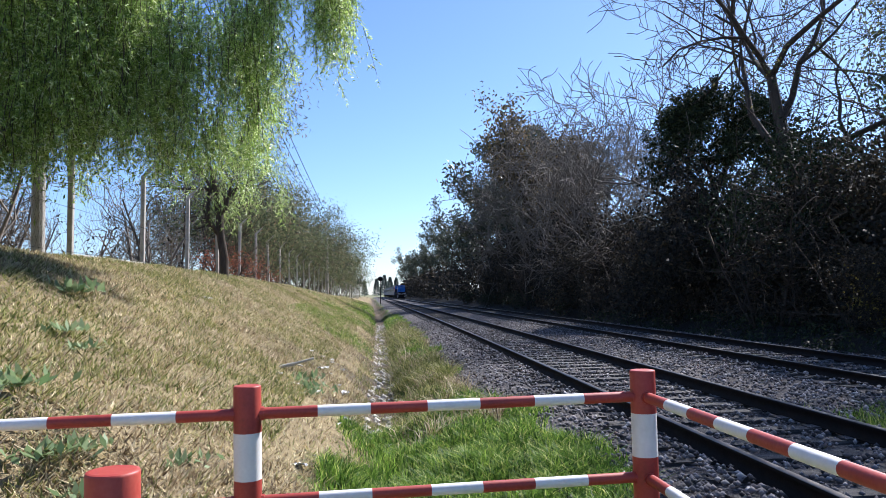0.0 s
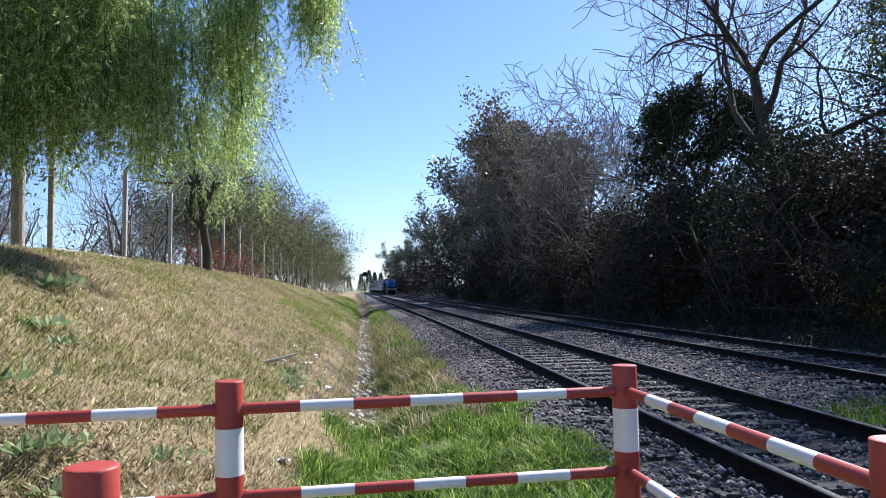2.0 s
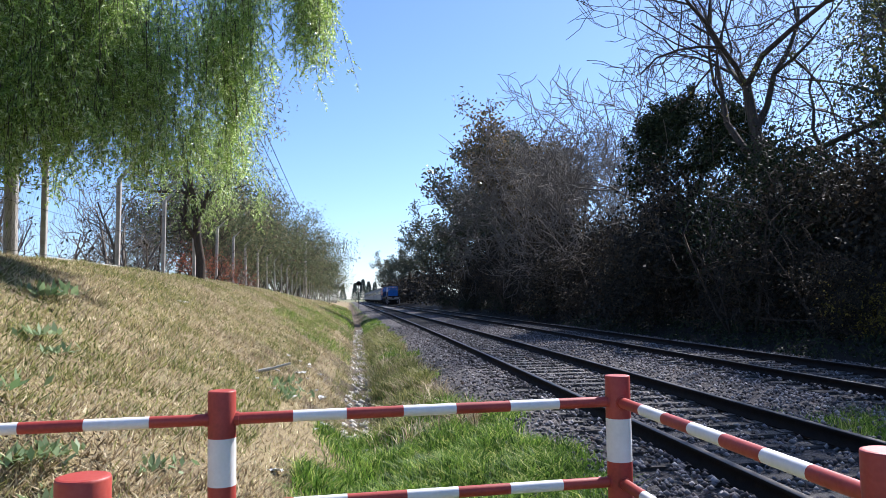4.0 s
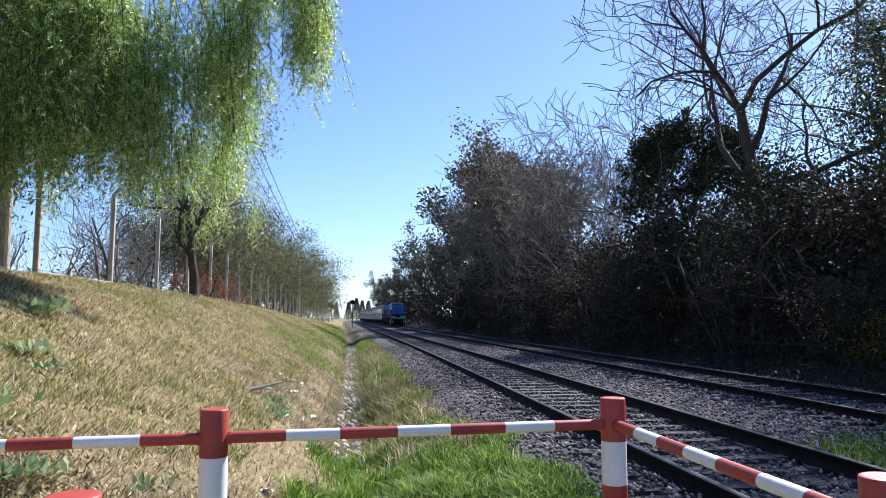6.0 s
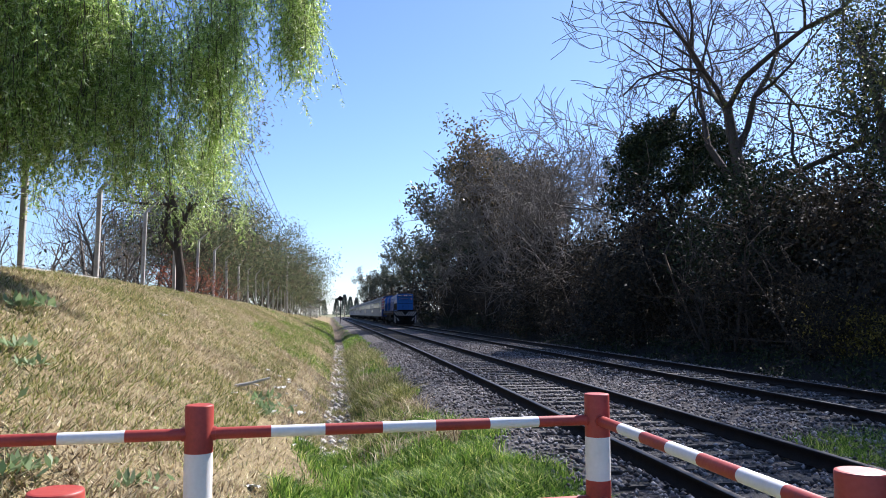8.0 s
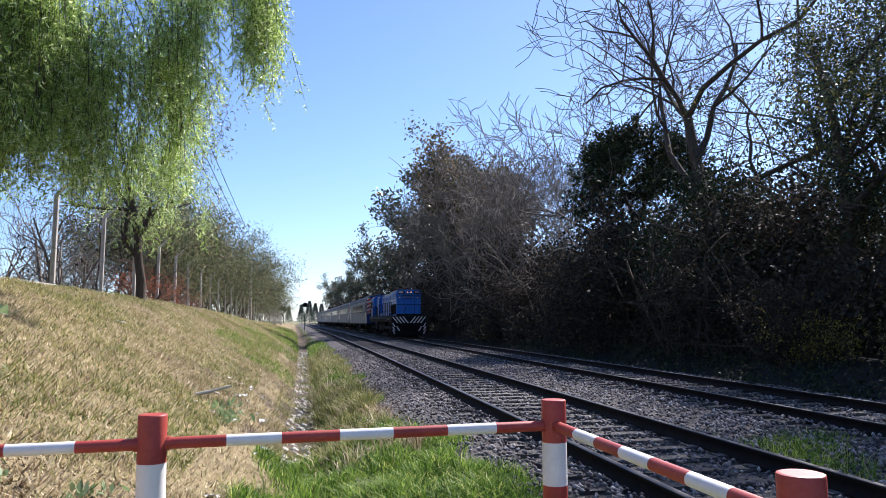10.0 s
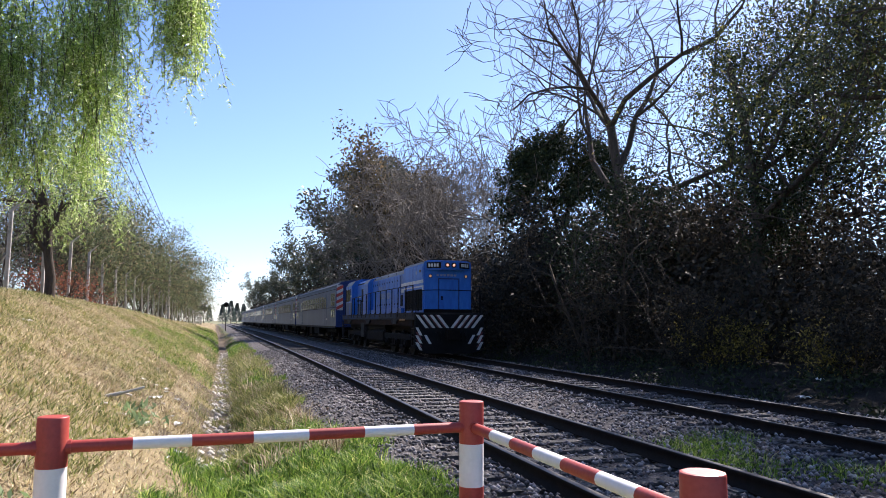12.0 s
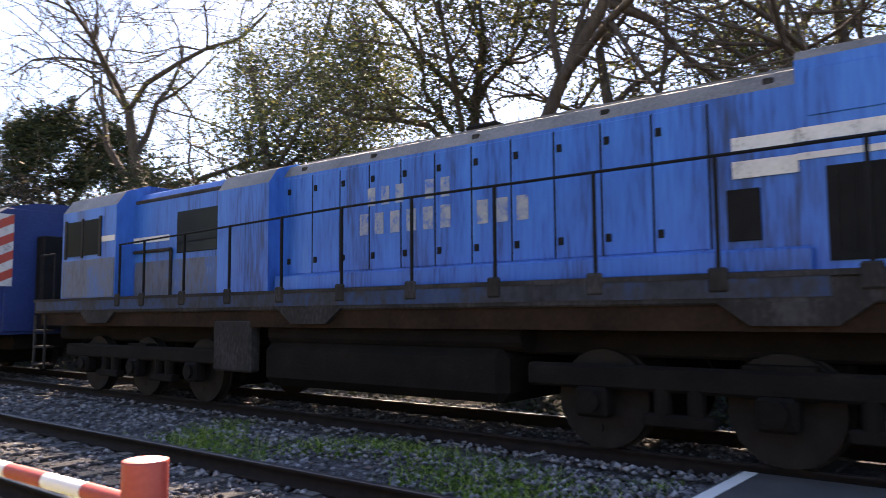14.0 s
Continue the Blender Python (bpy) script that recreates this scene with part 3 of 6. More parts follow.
def locomotive():
    L = root("locomotive", pose(0, 0, 0), "blue diesel locomotive with black and white chevron pilot, headlamps lit", "locomotive")
    o = -LOCO_MID
    deck = 1.66
    # frame, deck, pilot
    bm = bmesh.new()
    box(bm, -1.38, 1.38, o - 0.12, o + 17.6, 1.43, deck, bevel=0.02)
    frame_part = part("underframe", bm, M_SILL, L, "grimy grey side sill")
    for y in (3.3, 9.3, 15.0):
        for sgn in (-1, 1):
            bm = bmesh.new()
            x = sgn * 1.40
            q = [bm.verts.new((x, o + y + a, z)) for a, z in ((-0.62, 1.45), (0.62, 1.45), (0.34, 1.25), (-0.34, 1.25))]
            w2 = [bm.verts.new((x - sgn * 0.2, v.co.y, v.co.z)) for v in q]
            bm.faces.new(q)
            bm.faces.new(w2[::-1])
            for i in range(4):
                bm.faces.new((q[i], w2[i], w2[(i + 1) % 4], q[(i + 1) % 4]))
            part("jacking_bracket", bm, M_SILL, frame_part)
    part("rusty_skirt", boxes((-1.33, 1.33, o + 0.3, o + 17.4, 1.20, 1.43)), M_RUST, L, "rust-brown lower edge of the frame")
    bm = boxes((-1.40, 1.40, o - 0.14, o + 17.62, deck, deck + 0.05))
    part("walkway", bm, M_SILL, L)
    bm = bmesh.new()
    w = 1.36
    prof = [(-w, 1.64), (w, 1.64), (w, 0.36), (0.95, 0.15), (-0.95, 0.15), (-w, 0.36)]
    extrude_profile(bm, prof, o - 0.28, o - 0.14)
    pilot = part("pilot", bm, M_BLACK, L, "black pilot plate with white chevrons")

    def slash(name, material, yf, x0, z0, x1, z1, wd, label):
        bm = bmesh.new()
        a = [bm.verts.new((x, yf - 0.004, z)) for x, z in ((x0, z0), (x0 + wd, z0), (x1 + wd, z1), (x1, z1))]
        b = [bm.verts.new((v.co.x, yf + 0.008, v.co.z)) for v in a]
        bm.faces.new(a)
        for i in range(4):
            bm.faces.new((a[i], b[i], b[(i + 1) % 4], a[(i + 1) % 4]))
        part(name, bm, material, pilot, label)

    for name, material, yf, shift, count, lows, label in (
            ("chevron_stripe", M_OFFW, o - 0.284, 0.02, 4, (1.02, 0.72, 0.46), "scuffed white chevron stripe"),
            ("maroon_stripe", M_MAROON, o - 0.282, 0.15, 3, (0.86, 0.58), "dull maroon stripe")):
        thick = 0.12 if count == 4 else 0.05
        for s in (-1, 1):
            for k in range(count):
                x0 = s * (shift + 0.275 * k) - (thick if s < 0 else 0)
                slash(name, material, yf, x0, 1.12, x0 + s * 0.40, 1.62, thick, label)
            for z in lows:
                x0 = s * 1.08 - (0.11 if s < 0 else 0)
                slash(name, material, yf, x0, z - 0.18, x0 + s * 0.17, z + 0.12, 0.11, label)
            if count == 4:
                x0 = s * 0.72 - (0.11 if s < 0 else 0)
                slash(name, material, yf, x0, 0.52, x0 + s * 0.2, 0.86, 0.11, label)
    part("coupler", boxes((-0.17, 0.17, o - 0.8, o - 0.22, 0.72, 1.02), (-0.24, 0.24, o - 0.87, o - 0.6, 0.66, 1.08), bevel=0.03), M_GRIME, L)
    for x in (-0.55, -0.38, 0.42, 0.6):
        part("brake_hose", tubes(((x, o - 0.28, 0.98), (x, o - 0.44, 0.9), 0.022), ((x, o - 0.44, 0.9), (x + 0.03, o - 0.46, 0.55), 0.022), segs=8), M_BLACK, L)
    # long hood in three lengths
    bm = bmesh.new()
    extrude_profile(bm, hood_profile(0.97, deck + 0.05, 3.74, 0.14), o, o + 3.3)
    bmesh.ops.bevel(bm, geom=[e for e in bm.edges if all(abs(v.co.y - o) < 1e-4 for v in e.verts) and max(v.co.z for v in e.verts) > 1.8], offset=0.05, segments=2, affect="EDGES")
    part("radiator_hood", dusty_lit_top(bm, 3.5), [M_BLUE, M_ROOFG], L)
    bm = bmesh.new()
    extrude_profile(bm, hood_profile(0.93, deck + 0.05, 3.66, 0.26), o + 3.3, o + 10.4)
    part("engine_hood", dusty_lit_top(bm, 3.3), [M_BLUE, M_ROOFG], L)
    bm = bmesh.new()
    extrude_profile(bm, hood_profile(1.20, deck + 0.05, 3.64, 0.34), o + 10.4, o + 11.7)
    bmesh.ops.bevel(bm, geom=[e for e in bm.edges if all(abs(v.co.y - o - 11.7) < 1e-4 for v in e.verts) and max(v.co.z for v in e.verts) > 1.8], offset=0.05, segments=1, affect="EDGES")
    part("equipment_cabinet", dusty_lit_top(bm, 3.2), [M_BLUE, M_ROOFG], L, "wider blue cabinet behind the engine")
    bm = bmesh.new()
    extrude_profile(bm, hood_profile(1.02, deck + 0.05, 3.66, 0.30), o + 11.7, o + 14.5)
    part("narrow_hood", bm, M_BLUE, L, "narrower blue hood with grimy roof edge")
    bm = bmesh.new()
    extrude_profile(bm, hood_profile(1.34, deck + 0.05, 3.76, 0.40), o + 14.5, o + 16.65)
    bmesh.ops.bevel(bm, geom=[e for e in bm.edges if all(abs(v.co.y - o - 16.65) < 1e-4 for v in e.verts) and max(v.co.z for v in e.verts) > 1.8], offset=0.10, segments=2, affect="EDGES")
    cab = part("cab", dusty_lit_top(bm, 3.3), [M_BLUE, M_ROOFG], L, "blue driver's cab with dusty roof")
    for s in (-1, 1):
        part("worn_lower_panel", boxes((s * 1.345 - 0.006, s * 1.345 + 0.006, o + 14.53, o + 16.5, deck + 0.06, 2.42), bevel=0.002), M_WORN, cab, "worn grey-blue lower cab panel")
        part("hood_panel", boxes((s * 1.025 - 0.006, s * 1.025 + 0.006, o + 11.8, o + 14.4, deck + 0.06, 2.32), bevel=0.002), M_WORN, L, "worn grey-blue panel")
        part("roof_ledge", boxes((s * 0.98 - 0.04, s * 0.98 + 0.04, o + 11.75, o + 14.45, 3.36, 3.44), bevel=0.015), M_SILL, L)
    # roof pieces
    part("roof_sheet", boxes((-0.62, 0.62, o + 0.2, o + 3.2, 3.74, 3.76), (-0.55, 0.55, o + 3.4, o + 10.3, 3.66, 3.68), (-0.58, 0.58, o + 10.5, o + 11.6, 3.64, 3.66)), M_ROOFG, L, "dusty grey roof sheeting")
    for y in (1.0, 2.1):
        bm = tubes(((0, o + y, 3.74), (0, o + y, 3.84), 0.46), segs=24)
        part("radiator_fan", bm, M_SILL, L)
    part("exhaust_stack", boxes((-0.3, 0.3, o + 7.0, o + 7.5, 3.66, 3.83), bevel=0.03), M_GRIME, L)
    part("horn", tubes(((0.25, o + 13.5, 3.68), (0.25, o + 13.1, 3.70), 0.05), ((0.1, o + 13.5, 3.68), (0.1, o + 13.2, 3.70), 0.04), segs=10), M_GRIME, L)
    # hood doors with latches, on both sides
    ys = [4.1 + 0.565 * k for k in range(12)]
    for s in (-1, 1):
        for k, y in enumerate(ys[:-1]):
            top = 3.36
            bm = boxes((s * 0.93 - 0.012, s * 0.93 + 0.012, o + y + 0.012, o + y + 0.553, deck + 0.30, top), bevel=0.006)
            d = part("hood_door", bm, M_BLUE, L)
            part("door_gap", boxes((s * 0.932 - 0.002, s * 0.932 + 0.002, o + y - 0.011, o + y + 0.011, deck + 0.30, top)), M_BLACK, d)
            for z in (2.1, 3.12):
                part("latch", boxes((s * 0.945 - 0.015, s * 0.945 + 0.015, o + y + 0.46, o + y + 0.52, z, z + 0.085), bevel=0.006), M_BLACK, d)
        part("lower_sill_box", boxes((s * 1.02 - 0.09, s * 1.02 + 0.09, o + 3.2, o + 10.38, deck + 0.05, deck + 0.27), bevel=0.02), M_BLUE, L)
        part("small_vent", boxes((s * 0.95 - 0.012, s * 0.95 + 0.012, o + 3.64, o + 3.94, 2.02, 2.50), bevel=0.005), M_BLACK, L)
        # radiator grille with slats
        g = part("radiator_grille", boxes((s * 0.975 - 0.01, s * 0.975 + 0.01, o + 0.2, o + 3.08, 1.80, 2.62)), M_BLACK, L, "black radiator grille")
        for k in range(22):
            y = o + 0.26 + k * 0.13
            part("slat", boxes((s * 0.988 - 0.012, s * 0.988 + 0.012, y, y + 0.035, 1.88, 2.60)), M_BLACK, g)
        part("grille_post", boxes((s * 1.0 - 0.02, s * 1.0 + 0.02, o + 0.72, o + 0.80, 1.76, 2.62)), M_GRIME, L)
        # white bands
        part("upper_band", boxes((s * 0.975 - 0.006, s * 0.975 + 0.006, o + 0.06, o + 3.3, 2.86, 2.985), (s * 0.947 - 0.006, s * 0.947 + 0.006, o + 3.3, o + 3.88, 2.86, 2.985)), M_OFFW, L, "scuffed white paint band")
        part("lower_band", boxes((s * 0.975 - 0.006, s * 0.975 + 0.006, o + 0.04, o + 0.22, 2.58, 2.76), (s * 0.975 - 0.006, s * 0.975 + 0.006, o + 0.22, o + 3.3, 2.70, 2.76), (s * 0.947 - 0.006, s * 0.947 + 0.006, o + 3.3, o + 3.88, 2.60, 2.76)), M_OFFW, L)
        # upper hatch panels on the radiator hood
        for a, b in ((0.15, 1.62), (1.70, 3.2)):
            part("shutter_panel", boxes((s * 0.975 - 0.01, s * 0.975 + 0.01, o + a, o + b, 3.08, 3.50), bevel=0.006), M_BLUE, L)
        # worn letters as plain bars
        st = -1 if s < 0 else 1
        for y0, z0, count, lw, lh, gap, skip in (((8.65 if s < 0 else 6.05), 2.80, 6, 0.165, 0.24, 0.085, 3), ((8.8 if s < 0 else 6.0), 2.42, 10, 0.19, 0.28, 0.088, 6)):
            for i in range(count):
                if i != skip:
                    part("worn_letter", bars_of_text(bmesh.new(), s * 0.947, o + y0 + st * i * (lw + gap), z0, 1, lw, lh, gap, step=st), M_FADED, L, "flaking pale lettering")
        # cab and cabinet windows
        part("cabinet_window", boxes((s * 1.03 - 0.012, s * 1.03 + 0.012, o + 11.85, o + 13.05, 2.42, 3.12), bevel=0.01), M_GLASS, L)
        part("radiator_pipe", tubes(((s * 1.05, o + 13.2, 2.5), (s * 1.05, o + 14.4, 2.5), 0.03), ((s * 1.05, o + 13.2, 2.5), (s * 1.05, o + 13.2, deck), 0.03), segs=8), M_SILL, L)
        wdw = part("cab_window", boxes((s * 1.345 - 0.008, s * 1.345 + 0.008, o + 15.1, o + 16.35, 2.50, 3.16)), M_GLASS, cab)
        for a, b in ((15.02, 15.1), (16.35, 16.43), (15.70, 15.75)):
            part("window_post", boxes((s * 1.35 - 0.015, s * 1.35 + 0.015, o + a, o + b, 2.46, 3.20)), M_SILL, wdw)
        part("cab_band", boxes((s * 1.345 - 0.006, s * 1.345 + 0.006, o + 14.54, o + 15.0, 2.72, 2.82), (s * 1.026 - 0.006, s * 1.026 + 0.006, o + 13.3, o + 14.46, 2.66, 2.76)), M_OFFW, cab)
        # handrail and its posts
        pts = [0.15, 1.3, 2.7, 3.9, 5.1, 6.3, 7.5, 8.7, 9.9, 11.1, 12.3, 13.5, 14.3]
        rail_rows = [((s * 1.36, o + a, 2.62 + 0.14 * min(1, (14.3 - a) / 6)), (s * 1.36, o + b, 2.62 + 0.14 * min(1, (14.3 - b) / 6)), 0.016) for a, b in zip(pts, pts[1:])]
        for a, b, r in rail_rows:
            part("handrail", tubes((Vector(a) - Vector((0, 0.03, 0)), Vector(b) + Vector((0, 0.03, 0)), r), segs=8), M_BLACK, L)
        for y in pts:
            st = part("stanchion", tubes(((s * 1.36, o + y, deck), (s * 1.36, o + y, 2.62 + 0.14 * min(1, (14.3 - y) / 6)), 0.022), segs=8), M_BLACK, L)
            part("stanchion_foot", boxes((s * 1.39 - 0.02, s * 1.39 + 0.02, o + y - 0.09, o + y + 0.09, deck - 0.12, deck + 0.10), bevel=0.02), M_SILL, st)
        part("blue_sill_band", boxes((s * 1.385 - 0.006, s * 1.385 + 0.006, o + 3.0, o + 14.4, 1.49, deck + 0.02)), M_GRIMYBLUE, L)
        part("grey_sill_band", boxes((s * 1.385 - 0.006, s * 1.385 + 0.006, o + 14.4, o + 17.5, 1.49, deck + 0.02)), M_GRIMYBLUE, L)
        # corner steps
        for y in (-0.2, 17.1):
            part("step_ladder", boxes(*[(s * 1.30 - 0.10, s * 1.30 + 0.10, o + y - 0.02, o + y + 0.42, z, z + 0.035) for z in (0.42, 0.76, 1.08)], (s * 1.38 - 0.02, s * 1.38 + 0.02, o + y - 0.04, o + y, 0.36, 1.4), (s * 1.38 - 0.02, s * 1.38 + 0.02, o + y + 0.42, o + y + 0.46, 0.36, 1.4)), M_SILL, L)
        part("rear_grab_rail", tubes(((s * 1.32, o + 17.5, deck), (s * 1.32, o + 17.5, 2.6), 0.018), ((s * 1.32, o + 17.5, 2.6), (s * 1.32, o + 16.9, 2.6), 0.018), ((s * 1.32, o + 16.9, 2.6), (s * 1.32, o + 16.9, deck), 0.018), segs=8), M_BLACK, L)
        for k in range(2):
            part("number_mark", boxes((s * 0.975 - 0.014, s * 0.975 + 0.014, o + 1.02 + 0.12 * k, o + 1.10 + 0.12 * k, 3.24, 3.36)), M_FADED, L)
        part("side_lamp_box", boxes((s * 0.99 - 0.03, s * 0.99 + 0.03, o + 0.42, o + 0.54, 3.28, 3.38), bevel=0.01), M_YELLOW, L)
        for k, y in enumerate((3.55, 5.2, 6.9, 8.6, 10.0)):
            part("lifting_lug", boxes((s * 0.86 - 0.03, s * 0.86 + 0.03, o + y - 0.05, o + y + 0.05, 3.44, 3.52), bevel=0.01), M_SILL, L)
        part("corner_grab_rail", tubes(((s * 1.30, o - 0.11, deck), (s * 1.30, o - 0.11, 2.55), 0.02), segs=8), M_BLACK, L)
        part("yellow_box", boxes((s * 1.385 - 0.012, s * 1.385 + 0.012, o + 1.35, o + 2.25, 1.40, 1.47)), M_YELLOW, L)
        part("air_tank", tubes(((s * 1.02, o + 6.1, 1.12), (s * 1.02, o + 10.4, 1.12), 0.17), segs=16), M_GRIME, L)
        part("battery_box", boxes((s * 1.25 - 0.1, s * 1.25 + 0.1, o + 10.6, o + 11.5, 0.55, 1.3), bevel=0.03), M_SILL, L)
    part("cross_handrail", tubes(((-1.30, o - 0.11, 2.55), (-0.5, o - 0.11, 2.58), 0.016), ((-0.5, o - 0.11, 2.58), (0.5, o - 0.11, 2.58), 0.016), ((0.5, o - 0.11, 2.58), (1.36, o - 0.11, 2.55), 0.016), segs=8), M_BLACK, L)
    # front face
    fd = part("nose_door", boxes((-0.36, 0.42, o - 0.025, o + 0.01, 1.82, 3.0), bevel=0.01), M_BLUE, L)
    part("door_handle", boxes((-0.28, -0.22, o - 0.05, o - 0.02, 2.2, 2.35)), M_BLACK, fd)
    part("door_seal", boxes((-0.40, -0.36, o - 0.03, o + 0.01, 1.80, 3.04), (0.42, 0.46, o - 0.03, o + 0.01, 1.80, 3.04), (-0.40, 0.46, o - 0.03, o + 0.01, 3.0, 3.04)), M_NAVY, fd)
    part("nose_shelf", boxes((-0.97, 0.97, o - 0.06, o, 1.70, 1.84), bevel=0.01), M_GRIME, L)
    bm = bmesh.new()
    ring = [(-0.93, 0.03), (-0.30, -0.36), (0.30, -0.36), (0.93, 0.03)]
    lo, hi = ([bm.verts.new((x, o + y, z)) for x, y in ring] for z in (3.36, 3.70))
    bm.faces.new(lo[::-1])
    bm.faces.new(hi)
    for i in range(4):
        bm.faces.new((lo[i], lo[(i + 1) % 4], hi[(i + 1) % 4], hi[i]))
    hl = part("headlamp_housing", bm, M_BLUE, L, "wedge-shaped blue housing for the headlamps")
    for x in (-0.13, 0.13):
        part("headlamp", tubes(((x, o - 0.405, 3.53), (x, o - 0.37, 3.53), 0.052), segs=20), M_LAMP, hl)
        part("lamp_ring", tubes(((x, o - 0.395, 3.53), (x, o - 0.36, 3.53), 0.10), segs=20), M_SILL, hl)
    for s in (-1, 1):
        turn = Matrix.Translation((s * 0.615, o - 0.165, 3.53)) @ Matrix.Rotation(s * math.atan2(0.39, 0.63), 4, "Z")
        bm = boxes((-0.29, 0.29, -0.03, 0.02, -0.115, 0.115), bevel=0.015)
        bm.transform(turn)
        nb = part("number_board", bm, M_BLACK, hl)
        for k in range(4):
            bm = boxes((-0.21 + k * 0.11, -0.135 + k * 0.11, -0.036, -0.028, -0.062, 0.062))
            bm.transform(turn)
            part("number_bar", bm, M_OFFW, nb)
    for x in (-0.72, 0.72):
        ml = part("marker_lamp", tubes(((x, o - 0.05, 3.12), (x, o, 3.12), 0.075), segs=16), M_NAVY, L)
        part("lens", tubes(((x, o - 0.058, 3.12), (x, o - 0.048, 3.12), 0.048), segs=14), M_AMBER, ml)
    bm = boxes(*[(-0.46 + 0.14 * k, -0.36 + 0.14 * k, o - 0.012, o - 0.002, 3.12, 3.20) for k in range(6)])
    part("nose_lettering", bm, M_FADED, L)
    # under the frame
    part("centre_sill", boxes((-0.85, 0.85, o + 0.3, o + 17.6, 0.92, 1.345), bevel=0.03), M_GRIME, L)
    part("fuel_tank", boxes((-1.22, 1.22, o + 6.3, o + 10.5, 0.38, 1.0), bevel=0.12), M_GRIME, L, "oil-stained fuel tank")
    bogie(L, o + 3.5, (-1.75, 0.0, 1.75), 0.5, 1.16, loco_wheels)
    bogie(L, o + 14.0, (-1.75, 0.0, 1.75), 0.5, 1.16, loco_wheels)
    return L


def coach():
    C = root("passenger_coach", pose(0, 0, 0), "silver-grey passenger coach with dark windows and arched roof", "railway coach", "coaches of the train")
    h, w = 12.45, 1.48
    outline = [(-w, 0.98), (w, 0.98), (w, 3.42), (1.40, 3.64), (1.12, 3.84), (0.6, 3.96), (0, 4.0), (-0.6, 3.96), (-1.12, 3.84), (-1.40, 3.64), (-w, 3.42)]
    bm = extrude_profile(bmesh.new(), outline, -h, h)
    bm.normal_update()
    for f in bm.faces:
        c = f.calc_center_median()
        f.material_index = 2 if abs(abs(c.y) - h) < 0.01 else (1 if c.z > 3.5 else 0)
    part("body", bm, [M_COACH, M_DARKROOF, M_NAVY], C)
    for e in (-1, 1):
        part("end_wall", boxes((-1.2, 1.2, min(e * h, e * (h + 0.06)), max(e * h, e * (h + 0.06)), 1.05, 3.8), bevel=0.01), M_NAVY, C, "dark blue end wall")
        part("gangway", boxes((-0.55, 0.55, e * h + e * 0.06 - 0.02, e * h + e * 0.42, 1.1, 3.2) if e > 0 else (-0.55, 0.55, -h - 0.42, -h - 0.05, 1.1, 3.2), bevel=0.03), M_BLACK, C)
        for s in (-1, 1):
            # slanted red stripes on a white corner panel
            x0, x1 = (s * 1.46, s * 1.05) if s < 0 else (1.05, 1.46)
            y0 = e * (h + 0.064)
            pn = part("corner_panel", boxes((min(x0, x1), max(x0, x1), min(y0 - 0.004, y0 + 0.004), max(y0 - 0.004, y0 + 0.004), 2.05, 3.66)), M_OFFW, C, "white corner panel with slanted red stripes")
            bm = bmesh.new()
            for k in range(4):
                z = 2.06 + 0.40 * k
                a = [bm.verts.new((x, y0 + e * 0.009, zz)) for x, zz in ((x0 if s < 0 else x1, z), (x1 if s < 0 else x0, z + 0.2), (x1 if s < 0 else x0, z + 0.4), (x0 if s < 0 else x1, z + 0.2))]
                b = [bm.verts.new((v.co.x, y0, v.co.z)) for v in a]
                bm.faces.new(a)
                for i in range(4):
                    bm.faces.new((a[i], b[i], b[(i + 1) % 4], a[(i + 1) % 4]))
            part("red_stripes", bm, M_BRICKR, pn)
    for s in (-1, 1):
        x = s * w
        part("waist_strip", boxes((x - 0.008, x + 0.008, -h, h, 2.22, 2.26), (x - 0.01, x + 0.01, -h, h, 3.36, 3.40)), M_SILL, C)
        part("lower_sill", boxes((x - 0.02, x + 0.02, -h, h, 0.90, 1.04), bevel=0.006), M_SILL, C)
        part("gutter", boxes((s * 1.42 - 0.02, s * 1.42 + 0.02, -h + 0.1, h - 0.1, 3.60, 3.64)), M_DARKROOF, C)
        # small end windows in two tiers, then the doors, then the long row
        for e in (-1, 1):
            for y in (0.85, 1.75):
                for z in (1.62, 2.36):
                    wd = part("end_window", boxes((x - 0.012, x + 0.012, e * (h - y) - 0.33, e * (h - y) + 0.33, z, z + (0.5 if z < 2 else 0.78)), bevel=0.006), M_GLASS, C)
                    part("window_bar", boxes((x - 0.02, x + 0.02, e * (h - y) - 0.33, e * (h - y) + 0.33, z + 0.24, z + 0.28)), M_COACH, wd)
                    top = z + (0.5 if z < 2 else 0.78)
                    yc = e * (h - y)
                    part("window_frame", boxes((x - 0.02, x + 0.02, yc - 0.37, yc - 0.33, z - 0.04, top + 0.04), (x - 0.02, x + 0.02, yc + 0.33, yc + 0.37, z - 0.04, top + 0.04), (x - 0.02, x + 0.02, yc - 0.33, yc + 0.33, top, top + 0.04), (x - 0.02, x + 0.02, yc - 0.33, yc + 0.33, z - 0.04, z)), M_ROOFG, wd)
            dy = e * (h - 5.0)
            for q in (-0.36, 0.36):
                d = part("door", boxes((x - 0.016, x + 0.016, dy + q - 0.34, dy + q + 0.34, 1.06, 3.2), bevel=0.01), M_COACH, C)
                part("door_window", boxes((x - 0.026, x + 0.026, dy + q - 0.2, dy + q + 0.2, 2.2, 2.98)), M_GLASS, d)
        y = -6.2
